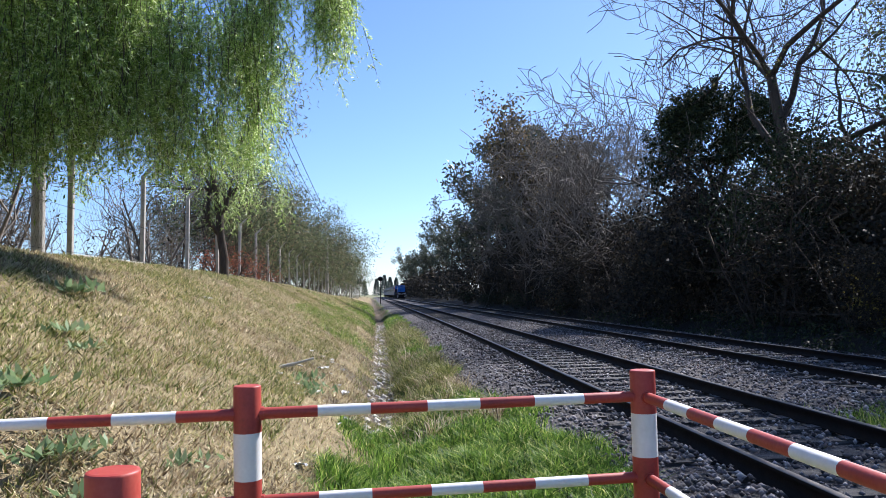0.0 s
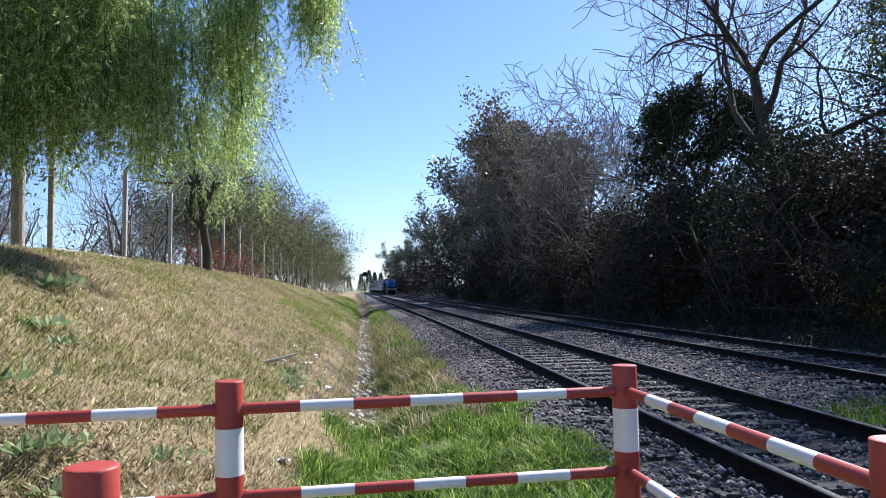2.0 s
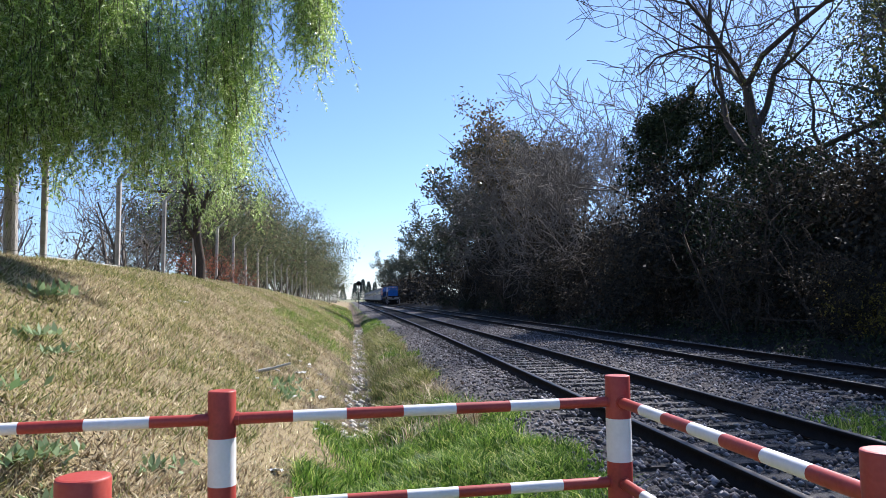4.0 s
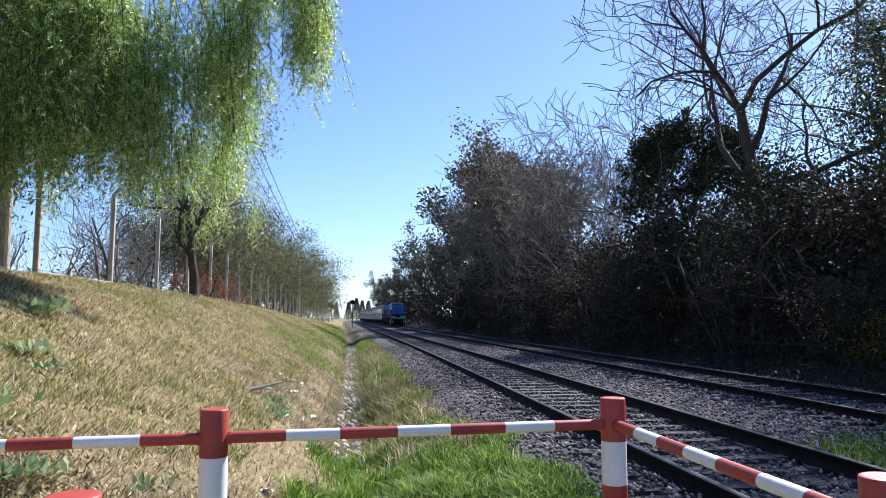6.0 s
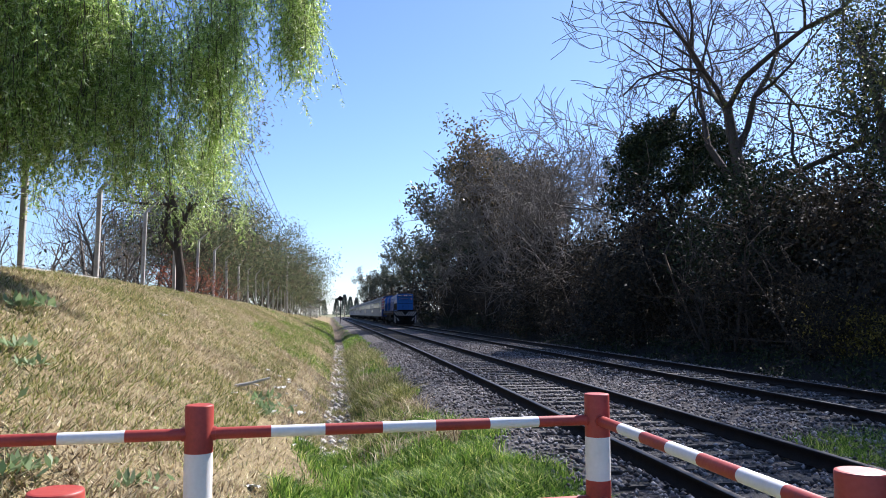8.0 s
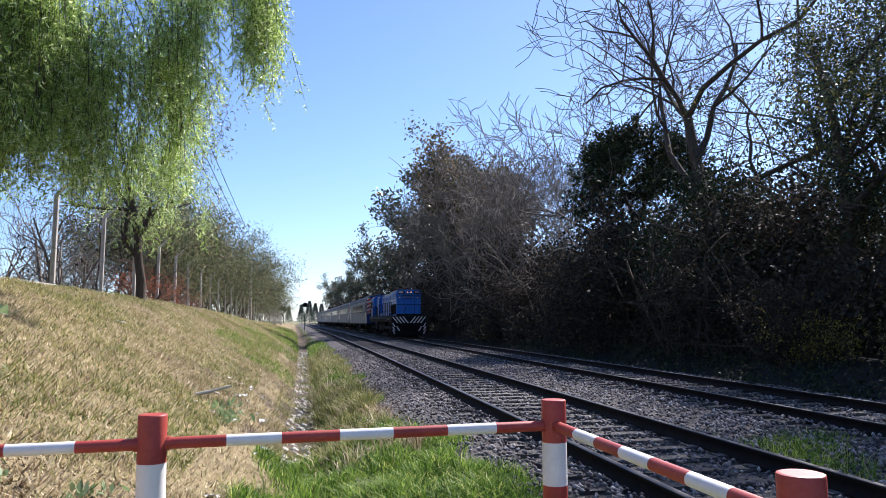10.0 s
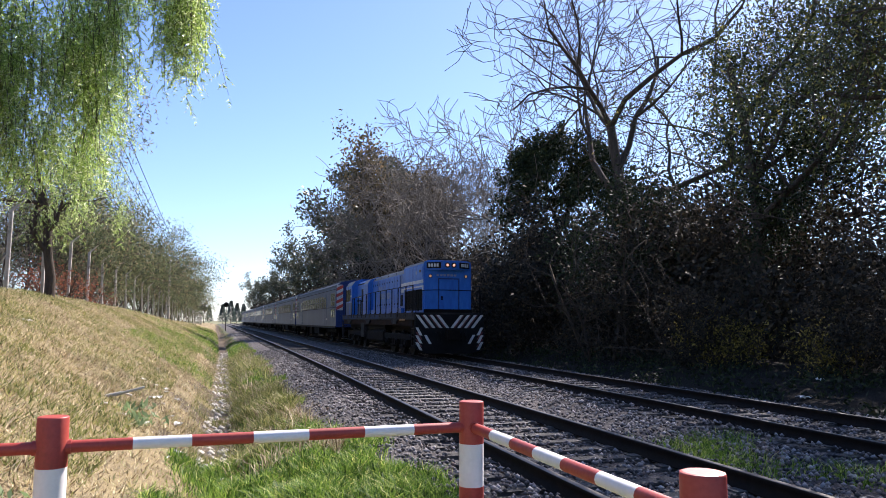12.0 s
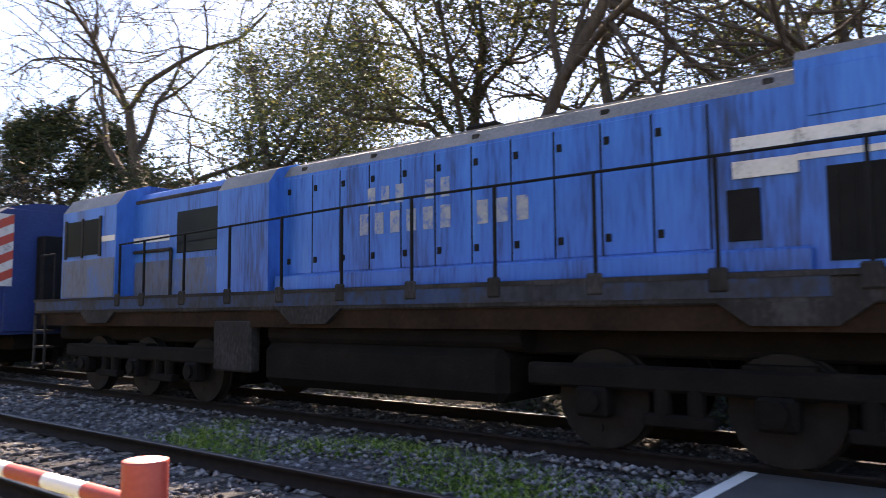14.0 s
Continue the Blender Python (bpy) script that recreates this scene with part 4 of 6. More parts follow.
        while y < 6.3:
            win = part("window", boxes((x - 0.012, x + 0.012, y - 0.42, y + 0.42, 2.30, 3.05), bevel=0.01), M_GLASS, C)
            part("window_bar", boxes((x - 0.022, x + 0.022, y - 0.42, y + 0.42, 2.66, 2.69)), M_COACH, win)
            part("window_frame", boxes((x - 0.02, x + 0.02, y - 0.46, y - 0.42, 2.26, 3.09), (x - 0.02, x + 0.02, y + 0.42, y + 0.46, 2.26, 3.09), (x - 0.02, x + 0.02, y - 0.42, y + 0.42, 3.05, 3.09), (x - 0.02, x + 0.02, y - 0.42, y + 0.42, 2.26, 2.30)), M_ROOFG, win)
            y += 1.12
        for k in range(4):
            part("marking", boxes((x - 0.01, x + 0.01, -8.6 + 0.3 * k, -8.45 + 0.3 * k, 1.45, 1.56)), M_OFFW, C)
        part("equipment_box", boxes((s * 1.1 - 0.25, s * 1.1 + 0.25, -3.4, -0.6, 0.42, 0.95), bevel=0.04), M_GRIME, C)
        part("battery_case", boxes((s * 1.1 - 0.25, s * 1.1 + 0.25, 1.0, 2.6, 0.38, 0.95), bevel=0.04), M_GRIME, C)
        part("roof_pipe", tubes(((s * 0.75, -h + 0.6, 4.0), (s * 0.75, h - 0.6, 4.0), 0.03), segs=6), M_DARKROOF, C)
    part("centre_sill", boxes((-0.8, 0.8, -h + 0.4, h - 0.4, 0.62, 0.98), bevel=0.03), M_GRIME, C)
    for k in range(8):
        y = -10.5 + 3 * k
        part("roof_vent", boxes((-0.22, 0.22, y - 0.3, y + 0.3, 3.98, 4.12), bevel=0.03), M_DARKROOF, C)
    bogie(C, -8.8, (-1.2, 1.2), 0.46, 1.12, coach_wheels)
    bogie(C, 8.8, (-1.2, 1.2), 0.46, 1.12, coach_wheels)
    return C


loco = locomotive()
COACH_AT = [19.7 + 12.45 + 25.75 * k for k in range(7)]
coach_first = coach()
coaches = [coach_first] + [copy_thing(coach_first, pose(0, 0, 0)) for _ in COACH_AT[1:]]


def train_pose(s):
    """The pose of a vehicle whose middle has come to s metres ahead on the far track."""
    return pose(FAR_X + float(bend(s)), s, RAIL_Z, 0, 0, bend_angle(s))


FRONT_T = [0, 11.0, 12.0, 12.5, 13.0, 13.5, 13.8, 14.0]
FRONT_Y = [213.5, 43.4, 27.9, 20.25, 12.5, 4.88, 0.75, -2.05]


def front(t):
    """How far ahead the locomotive's nose stands at t seconds."""
    return float(np.interp(t, FRONT_T, FRONT_Y))


def motions():
    """Drives the train in along its track, and turns the locomotive's wheels."""
    times = sorted(set(0.5 * k for k in range(29)) | {13.8})
    walk(loco, [(t, train_pose(front(t) + LOCO_MID)) for t in times])
    for c, back in zip(coaches, COACH_AT):
        walk(c, [(t, train_pose(front(t) + back)) for t in times])
    turns = [k / 30 for k in range(421)]
    for w, r in loco_wheels:
        at = w.location.copy()
        walk(w, [(t, Matrix.Translation(at) @ Matrix.Rotation(((front(0) - front(t)) / r) % (2 * math.pi), 4, "X")) for t in turns])

# ---- plants ----


def leaf_quads(p, d, n, length, width):
    """Flat pointed leaves at p, along d, lying about the normal n: verts and faces."""
    k = len(p)
    d = d / np.maximum(np.linalg.norm(d, axis=1, keepdims=True), 1e-6)
    s = np.cross(d, n)
    s /= np.maximum(np.linalg.norm(s, axis=1, keepdims=True), 1e-6)
    length, width = np.broadcast_to(np.asarray(length, float).reshape(-1, 1), (k, 1)), np.broadcast_to(np.asarray(width, float).reshape(-1, 1), (k, 1))
    v = np.stack([p, p + d * length * 0.5 + s * width * 0.5, p + d * length, p + d * length * 0.5 - s * width * 0.5], 1)
    f = np.arange(k * 4).reshape(k, 4)
    return v.reshape(-1, 3), f


def unit(rng, n):
    v = rng.normal(size=(n, 3))
    return v / np.linalg.norm(v, axis=1, keepdims=True)


def limb_tubes(segs, sides=4):
    """Tapered tubes for rows of (ax, ay, az, bx, by, bz, ra, rb)."""
    s = np.asarray(segs, float)
    a, b, ra, rb = s[:, 0:3], s[:, 3:6], s[:, 6:7], s[:, 7:8]
    d = b - a
    d /= np.maximum(np.linalg.norm(d, axis=1, keepdims=True), 1e-6)
    h = np.where(np.abs(d[:, 2:3]) > 0.9, np.array([[1.0, 0, 0]]), np.array([[0, 0, 1.0]]))
    u = np.cross(d, h)
    u /= np.linalg.norm(u, axis=1, keepdims=True)
    w = np.cross(d, u)
    vs = []
    for c, r in ((a, ra), (b, rb)):
        for k in range(sides):
            t = 2 * math.pi * k / sides
            vs.append(c + r * (math.cos(t) * u + math.sin(t) * w))
    v = np.stack(vs, 1)
    q = np.array([[k, (k + 1) % sides, sides + (k + 1) % sides, sides + k] for k in range(sides)])
    f = q[None] + (np.arange(len(s)) * 2 * sides)[:, None, None]
    return v.reshape(-1, 3), f.reshape(-1, 4)


def grow(rng, height, radius, levels=4, fork=(5, 5, 4, 4), spread=0.75, lift=0.25, trunk=0.35, shrink=0.62, lean=(0, 0), thin=0.006):
    """Limbs of a tree from its foot at the origin: rows by level, and the tips."""
    rows = [[] for _ in range(levels + 1)]
    tips = []

    def limb(p, d, length, r, lev):
        pieces = 5 if lev < 2 else 4
        kids = []
        for i in range(pieces):
            wob = 0.10 if lev == 0 else 0.24
            d = d + rng.normal(size=3) * wob + np.array([0, 0, lift * (0.5 if lev else 0.15)])
            d = d / np.linalg.norm(d)
            q = p + d * length / pieces
            r2 = max(r * (0.88 if lev == 0 else 0.84), thin)
            rows[lev].append((*p, *q, r, r2))
            p, r = q, r2
            kids.append((p, d, r, (i + 1) / pieces))
        tips.append((*p, lev))
        if lev < levels:
            for _ in range(fork[min(lev, len(fork) - 1)]):
                lo = trunk if lev == 0 else 0.3
                cand = [k for k in kids if k[3] >= lo]
                bp, bd, br, bt = cand[rng.integers(len(cand))]
                side = rng.normal(size=3)
                side -= bd * side.dot(bd)
                side /= np.linalg.norm(side)
                nd = bd * (1 - spread * 0.6) + side * spread + np.array([0, 0, lift * 0.5])
                limb(bp, nd / np.linalg.norm(nd), length * shrink * rng.uniform(0.75, 1.15), br * 0.7, lev + 1)

    d0 = np.array([lean[0], lean[1], 1.0])
    limb(np.zeros(3), d0 / np.linalg.norm(d0), height * 0.55, radius, 0)
    return rows, np.array(tips)


def wood_parts(parent, rows, material, split=1):
    child("trunk", np_mesh("trunk", *limb_tubes(rows[0], 9), [material], smooth=True), parent)
    low = [r for lev in rows[1:split + 1] for r in lev]
    tagged(child("branchwork", np_mesh("branchwork", *limb_tubes(low, 6), [material], smooth=True), parent), kind="stuff")
    fine = [r for lev in rows[split + 1:] for r in lev]
    if fine:
        tagged(child("twiggery", np_mesh("twiggery", *limb_tubes(fine, 3), [material]), parent), kind="stuff")


def patchy(x, y, k=1.0):
    return 0.5 + 0.5 * np.sin(1.9 * x * k + 0.8 * np.sin(1.1 * y * k)) * np.sin(1.4 * y * k + 0.9 * np.sin(1.7 * x * k))


def crown_part(parent, rng, centres, per, radius, size, material, droop=0.0, name="crown", wide=0.5):
    c = np.repeat(centres, per, axis=0)
    p = c + rng.normal(size=c.shape) * radius
    d = unit(rng, len(p)) + np.array([0, 0, -droop])
    v, f = leaf_quads(p, d, unit(rng, len(p)), size * rng.uniform(0.6, 1.3, len(p)), size * wide)
    return child(name, np_mesh(name, v, f, [material]), parent)


def bare_tree(seed, x, y, height, label, lean=(0, 0), levels=4, radius=0.24, material=None, fork=(7, 5, 5, 4), spread=0.82, trunk=0.3, thin=0.014):
    r = np.random.default_rng(seed)
    t = root("bare_tree", pose(x, y, float(land(x, y)) - 0.1), label, "tree")
    rows, tips = grow(r, height, radius, levels, fork, spread, 0.14, trunk, 0.66, lean, thin)
    wood_parts(t, rows, material or M_BARK, 2)
    return t


def ivy_tree(seed, x, y, height, crown_r, low, label, count=9000, size=0.15, material=None, lean=(0, 0), tight=0.13, wrap=0):
    """A tree wrapped in dark evergreen leaves: uneven clumps round its limbs."""
    r = np.random.default_rng(seed)
    t = root("evergreen_tree", pose(x, y, float(land(x, y)) - 0.1), label, "tree")
    rows, tips = grow(r, height, 0.22, 3, (8, 6, 4), 0.8, 0.22, 0.3, 0.6, lean)
    wood_parts(t, rows, M_BARK, 1)
    pts = np.array([q[3:6] for lev in rows[1:] for q in lev])
    pts = pts[pts[:, 2] > low]
    keep = pts[r.integers(len(pts), size=max(40, count // 45))]
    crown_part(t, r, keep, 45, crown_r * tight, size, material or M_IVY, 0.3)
    if wrap:
        stem = np.array([q[0:3] for q in rows[0]] + [q[3:6] for q in rows[0]] + [q[3:6] for q in rows[1] if q[6] > 0.07])
        pick = stem[r.integers(len(stem), size=wrap)] + r.normal(size=(wrap, 3)) * np.array([0.2, 0.2, 0.7])
        crown_part(t, r, pick[pick[:, 2] > 0.6], 45, 0.26, size, M_IVY, 0.4, "ivy")
    return t


def round_tree(seed, x, y, base, rx, rz, label, count=30000):
    """An evergreen with a close, lumpy round head on a short trunk."""
    r = np.random.default_rng(seed)
    t = root("evergreen_tree", pose(x, y, float(land(x, y)) - 0.1), label, "tree")
    rows, tips = grow(r, base + rz, 0.24, 3, (8, 6, 4), 0.8, 0.2, 0.35, 0.5)
    wood_parts(t, rows, M_BARK, 1)
    lump = unit(r, 70)
    lump[:, 2] = np.abs(lump[:, 2]) * 1.25 - 0.45
    c = lump * np.array([rx, rx, rz]) * r.uniform(0.62, 0.84, (70, 1)) + np.array([0, 0, base])
    pick = r.integers(70, size=count // 24)
    skin = c[pick] + unit(r, len(pick)) * r.uniform(0.45, 0.95, (len(pick), 1)) * np.array([1, 1, 0.8])
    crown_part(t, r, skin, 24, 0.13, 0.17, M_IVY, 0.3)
    return t


def shrub(seed, h, leafy, label, material, twig=M_PALE, leaf=0.11, group="undergrowth", stems=5, wide=0.5):
    """Many stems from one foot with thin twigs and scattered leaves."""
    r = np.random.default_rng(seed)
    t = root("shrub", pose(0, 0, 0), label, "shrub", group)
    allrows, pts = [], []
    for k in range(stems):
        a = r.random() * 6.283
        rows, tips = grow(r, h * r.uniform(0.7, 1.25), 0.035, 3, (4, 3, 2), 0.75, 0.1, 0.2, 0.62, (0.55 * math.cos(a), 0.55 * math.sin(a)))
        off = np.array([0.35 * math.cos(a), 0.35 * math.sin(a), 0] * 2 + [0, 0])
        allrows += [np.array(q) + off for lev in rows for q in lev]
        pts += [q[3:6] + off[:3] for lev in rows[1:] for q in np.array(lev)]
    tagged(child("brushwood", np_mesh("brushwood", *limb_tubes(allrows, 3), [twig]), t), kind="stuff")
    pts = np.array(pts)
    crown_part(t, r, pts[r.integers(len(pts), size=leafy // 12)], 12, 0.24, leaf, material, 0.2, "foliage", wide)
    return t


def high_tree(seed, height, label, leaf=0.42, clumps=150, per=22, material=None, name="tall_tree"):
    """A tall tree far off: trunk, limbs and open clumps of leaves."""
    r = np.random.default_rng(seed)
    t = root(name, pose(0, 0, 0), label, "tree", "trees along the line")
    rows, tips = grow(r, height, 0.32, 3, (9, 5, 3), 0.62, 0.3, 0.28, 0.5)
    wood_parts(t, rows, M_BARK, 1)
    pts = np.array([q[3:6] for lev in rows[1:] for q in lev])
    crown_part(t, r, pts[r.integers(len(pts), size=clumps)], per, 0.55, leaf, material or M_EUCA, 0.3)
    return t


def place(model, rows):
    """The model at the first row (line-relative x, y, turn, size), copies at the rest."""
    out = []
    for k, (X, y, turn, size) in enumerate(rows):
        x = X + float(bend(y))
        m = pose(x, y, float(land(x, y)) - 0.08, 0, 0, turn)
        ob = model if k == 0 else copy_thing(model, m)
        ob.matrix_basis = m @ Matrix.Diagonal((size, size, size, 1))
        out.append(ob)
    return out


# right side: undergrowth, bare trees, ivy-clad trees


def bushy_tree(seed, height, label, material, leaf, clumps, per):
    """A tree leafy almost to the ground."""
    r = np.random.default_rng(seed)
    t = root("bushy_tree", pose(0, 0, 0), label, "tree", "thicket trees")
    rows, tips = grow(r, height, 0.16, 3, (10, 5, 3), 0.85, 0.12, 0.12, 0.56)
    wood_parts(t, rows, M_BARK, 1)
    pts = np.array([q[3:6] for lev in rows[1:] for q in lev])
    crown_part(t, r, pts[r.integers(len(pts), size=clumps)], per, 0.42, leaf, material, 0.3)
    return t


R = random.Random(11)
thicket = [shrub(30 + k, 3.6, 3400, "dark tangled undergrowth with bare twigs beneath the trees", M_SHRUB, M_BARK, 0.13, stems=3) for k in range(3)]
spots = []
for k in range(46):
    y = -9 + 1.75 * k * (1 + 0.006 * k)
    spots.append((R.uniform(12.3, 13.2) + (1.4 if k % 2 else 0), y, R.uniform(0, 360), R.uniform(0.95, 1.3) * (0.55 if y < 21 else 1.0)))
spots += [(R.uniform(13.6, 19.5), 3.0 + 1.15 * k, R.uniform(0, 360), R.uniform(0.7, 1.15)) for k in range(16)]
spots += [(R.uniform(11.6, 13.5), 95 + 11 * k, R.uniform(0, 360), 1.7) for k in range(12)]
spots = spots[:46] + spots[46:62:3] + spots[62::3]
for k, model in enumerate(thicket):
    place(model, spots[k::3])
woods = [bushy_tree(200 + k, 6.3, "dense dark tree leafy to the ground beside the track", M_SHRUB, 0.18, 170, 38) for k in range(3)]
rows_wood = []
for k in range(18):
    y = 22.5 + 3.7 * k
    rows_wood.append((R.uniform(14.0, 15.2) + (3.4 if k % 2 else 0), y, R.uniform(0, 360), R.uniform(0.85, 1.15) + 0.004 * y))
rows_wood += [(20.5, -4, 70, 1.0), (16.5, -7, 30, 0.9), (23, 30, 40, 1.1), (24, 40, 140, 1.2), (22, 52, 240, 1.3), (23, 8.5, 80, 0.9), (23.5, 18.5, 300, 1.0), (23, 24, 120, 1.1)]
for k, model in enumerate(woods):
    place(model, rows_wood[k::3])
gold = shrub(43, 1.7, 1700, "sunlit yellow-olive bush at the wood's edge", M_GOLD, M_BARK, 0.09)
place(gold, [(13.1, 17.2, 40, 1.0), (13.6, 14.4, 140, 0.8)])
low_bush = shrub(41, 1.5, 1500, "low leafy bush with dull green leaves at the track side", M_IVY, M_BARK, 0.10)
place(low_bush, [(11.4, 46, 200, 0.9), (11.3, 60, 10, 1.1), (11.2, 74, 120, 1.0), (11.4, 95, 50, 1.3)])
round_tree(50, 15.6, 34.0, 8.0, 3.9, 3.9, "round-headed evergreen tree clad in dark leaves", 34000)
ivy_tree(51, 16.0, 20.5, 18.0, 5.4, 2.0, "tall tree wrapped in ivy beside the track", 40000, 0.125, M_BACKLIT, tight=0.075, wrap=330)
ivy_tree(52, 15.5, 10.5, 14.5, 5.6, 3.0, "tall backlit tree with shiny leaves", 30000, 0.105, M_BACKLIT, tight=0.07, wrap=150)
ivy_tree(53, 18.0, 4.5, 14.0, 5.6, 3.0, "tall backlit tree with shiny leaves", 24000, 0.105, M_BACKLIT, tight=0.07)
ivy_tree(54, 14.5, 25.5, 6.6, 4.6, 1.5, "leaning tree smothered in dark creeper", 14000, 0.15)
bare_tree(160, 16.3, 26.3, 17.5, "tall bare tree with crooked grey limbs", (-0.08, 0.1), 4, 0.36, trunk=0.5, thin=0.017)
bare_tree(61, 17.2, 40.0, 16.5, "tall bare tree with pale twigs", (0.05, 0), 4, 0.24, M_PALE, thin=0.018)
bare_tree(62, 12.9, 8.6, 14.0, "dark straight trunk of a bare tree", (0.02, 0), 4, 0.22)
bare_tree(63, 14.6, 4.4, 14.0, "slanting dark trunk of a bare tree", (-0.18, 0.1), 4, 0.20)
bare_tree(64, 16.0, 2.0, 14.0, "dark trunk of a bare tree", (0.1, 0), 4, 0.20)
bare_tree(65, 14.5, 47.0, 13.5, "bare tree with a fan of pale twigs", (-0.05, 0.0), 4, 0.2, M_PALE, thin=0.02)
bare_tree(66, 14.0, 56.0, 14.5, "bare tree with a fan of pale twigs", (0.0, 0.1), 4, 0.2, M_PALE, thin=0.022)
bare_tree(67, 13.5, 66.0, 15.5, "bare tree with a fan of pale twigs", (0.0, 0.0), 4, 0.2, M_PALE, thin=0.025)
bare_tree(68, 17.5, 51.0, 14.5, "bare tree with a fan of pale twigs", (0.0, 0.05), 4, 0.2, M_PALE, thin=0.022)
bare_tree(69, 17.0, 60.0, 16, "bare tree with a fan of pale twigs", (0.05, 0.0), 4, 0.2, M_PALE, thin=0.024)
bare_tree(59, 13.6, 73.0, 16, "bare tree with a fan of pale twigs", (0.0, 0.0), 4, 0.2, M_PALE, thin=0.026)
tall = [high_tree(70 + k, 20.0, "tall dark leafy tree in the row along the railway", 0.5, 210, 26) for k in range(3)]
rows_tall = [(18.6, 110, 0, 1.38), (18.6, 147, 70, 1.05), (20.5, 100, 150, 1.3), (18.8, 128, 10, 1.05), (17.6, 168, 220, 1.0), (17.0, 200, 300, 1.0), (16.5, 240, 40, 1.0), (16.0, 290, 90, 1.0), (15.5, 340, 130, 1.0), (20.0, 84, 10, 1.12), (23.5, 120, 33, 1.1), (22.5, 156, 80, 1.0), (-7.5, 215, 10, 0.42), (-6.5, 240, 100, 0.45), (-8.0, 270, 60, 0.5), (-5.0, 310, 160, 0.5), (-12.0, 330, 20, 0.55)]
for k, model in enumerate(tall):
    place(model, rows_tall[k::3])
autumn = high_tree(77, 18.5, "tall tree with thinning olive-brown leaves", 0.34, 240, 26, M_OLIVEBROWN, "thinning_tree")
place(autumn, [(15.8, 71, 0, 1.24), (15.0, 60, 130, 0.74), (19.5, 80, 220, 1.2)])

# close undergrowth that fills the wood's floor behind the first shrubs
br = np.random.default_rng(33)
x_, y_, X_ = scatter(95000, 13.4, 21.5, -11, 78, br, 1.5)
top_ = np.interp(y_, [-11, 3, 9, 20, 28, 78], [2.2, 2.5, 2.9, 3.3, 4.6, 5.2]) * (0.6 + 0.3 * patchy(x_, y_, 0.8) + 0.22 * patchy(x_ + 4, y_, 2.3))

gx_, gy_, GX_ = scatter(60000, 17.5, 27, -2, 36, br, 1.0)
x_, y_ = np.concatenate([x_, gx_]), np.concatenate([y_, gy_])
top_ = np.concatenate([top_, np.interp(gy_, [-2, 4, 9, 14, 36], [3.4, 4.0, 5.2, 7.0, 8.4]) * (0.7 + 0.35 * patchy(gx_, gy_, 0.9))])
fx_, fy_, FX_ = scatter(9000, 11.6, 17, 78, 300, br, 1.2)
x_, y_, top_ = np.concatenate([x_, fx_]), np.concatenate([y_, fy_]), np.concatenate([top_, 4.0 + 3.0 * patchy(fx_, fy_, 0.4)])
grow_ = np.interp(y_, [-11, 12, 40, 60, 300], [0.42, 0.45, 0.7, 0.9, 3.6]) * np.where(x_ > 20, 0.95, 1.0)
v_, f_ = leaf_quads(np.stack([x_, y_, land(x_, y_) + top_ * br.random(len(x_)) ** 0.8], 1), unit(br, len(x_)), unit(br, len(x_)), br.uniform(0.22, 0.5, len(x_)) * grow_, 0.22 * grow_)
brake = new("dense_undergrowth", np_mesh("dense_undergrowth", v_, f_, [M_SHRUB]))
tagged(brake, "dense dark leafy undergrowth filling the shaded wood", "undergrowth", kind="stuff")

x_, y_, X_ = scatter(16000, 10.3, 13.4, 1.9, 40, br, 1.5)
k_ = br.random(len(x_)) < np.clip(1.5 * patchy(x_, y_, 1.2) - 0.2, 0, 1)
x_, y_ = x_[k_], y_[k_]
v_, f_ = leaf_quads(np.stack([x_, y_, land(x_, y_) + 0.22 * br.random(len(x_)) ** 2], 1), unit(br, len(x_)) + np.array([0, 0, 0.5]), unit(br, len(x_)), br.uniform(0.06, 0.17, len(x_)), 0.05)
tagged(new("ground_cover", np_mesh("ground_cover", v_, f_, [M_IVY])), "low weeds and dead leaves at the wood's edge", "ground cover", kind="stuff")

# left side: trees and shrubs behind the fence
feather = [shrub(80 + k, 5.4, 7200, "feathery grey-green shrub behind the fence", M_ACACIA, M_BARK, 0.15, "shrubs behind the fence", 5, 0.22) for k in range(3)]
rows_left = []
for k in range(30):
    y = 38 + 3.4 * k * (1 + 0.016 * k)
    rows_left.append((R.uniform(-10.4, -9.0) + min(2.0, 0.02 * (y - 30)), y, R.uniform(0, 360), R.uniform(0.95, 1.3) * (1.5 if k < 5 else 1.45 + min(0.3, 0.004 * (y - 30)))))
rows_left = rows_left[:16] + rows_left[16::2]
for k, model in enumerate(feather):
    place(model, rows_left[k::3])
scrub = [shrub(90 + k, 2.6, 60, "leafless grey-brown scrub behind the wire fence", M_SHRUB, M_PALE, 0.09, "scrub behind the fence") for k in range(2)]
rows_scrub = [(R.uniform(-17, -7.6), R.uniform(12, 38), R.uniform(0, 360), R.uniform(1.1, 1.9)) for _ in range(22)]
for k, model in enumerate(scrub):
    place(model, rows_scrub[k:16:2])
russet = shrub(95, 1.5, 900, "russet-leaved creeper on the fence", M_RUSSET, M_BARK, 0.09)
brush = shrub(96, 3.4, 160, "leafless brown brushwood in front of the dark trees", M_SHRUB, M_BARK, 0.09, "brushwood by the line")
place(brush, [(R.uniform(12.0, 13.6), 19 + 4.4 * k, R.uniform(0, 360), R.uniform(1.2, 1.9)) for k in range(11)])
place(russet, [(-6.3, 31, 0, 1.1), (-6.3, 34, 90, 0.9), (-6.2, 42, 50, 0.7)])


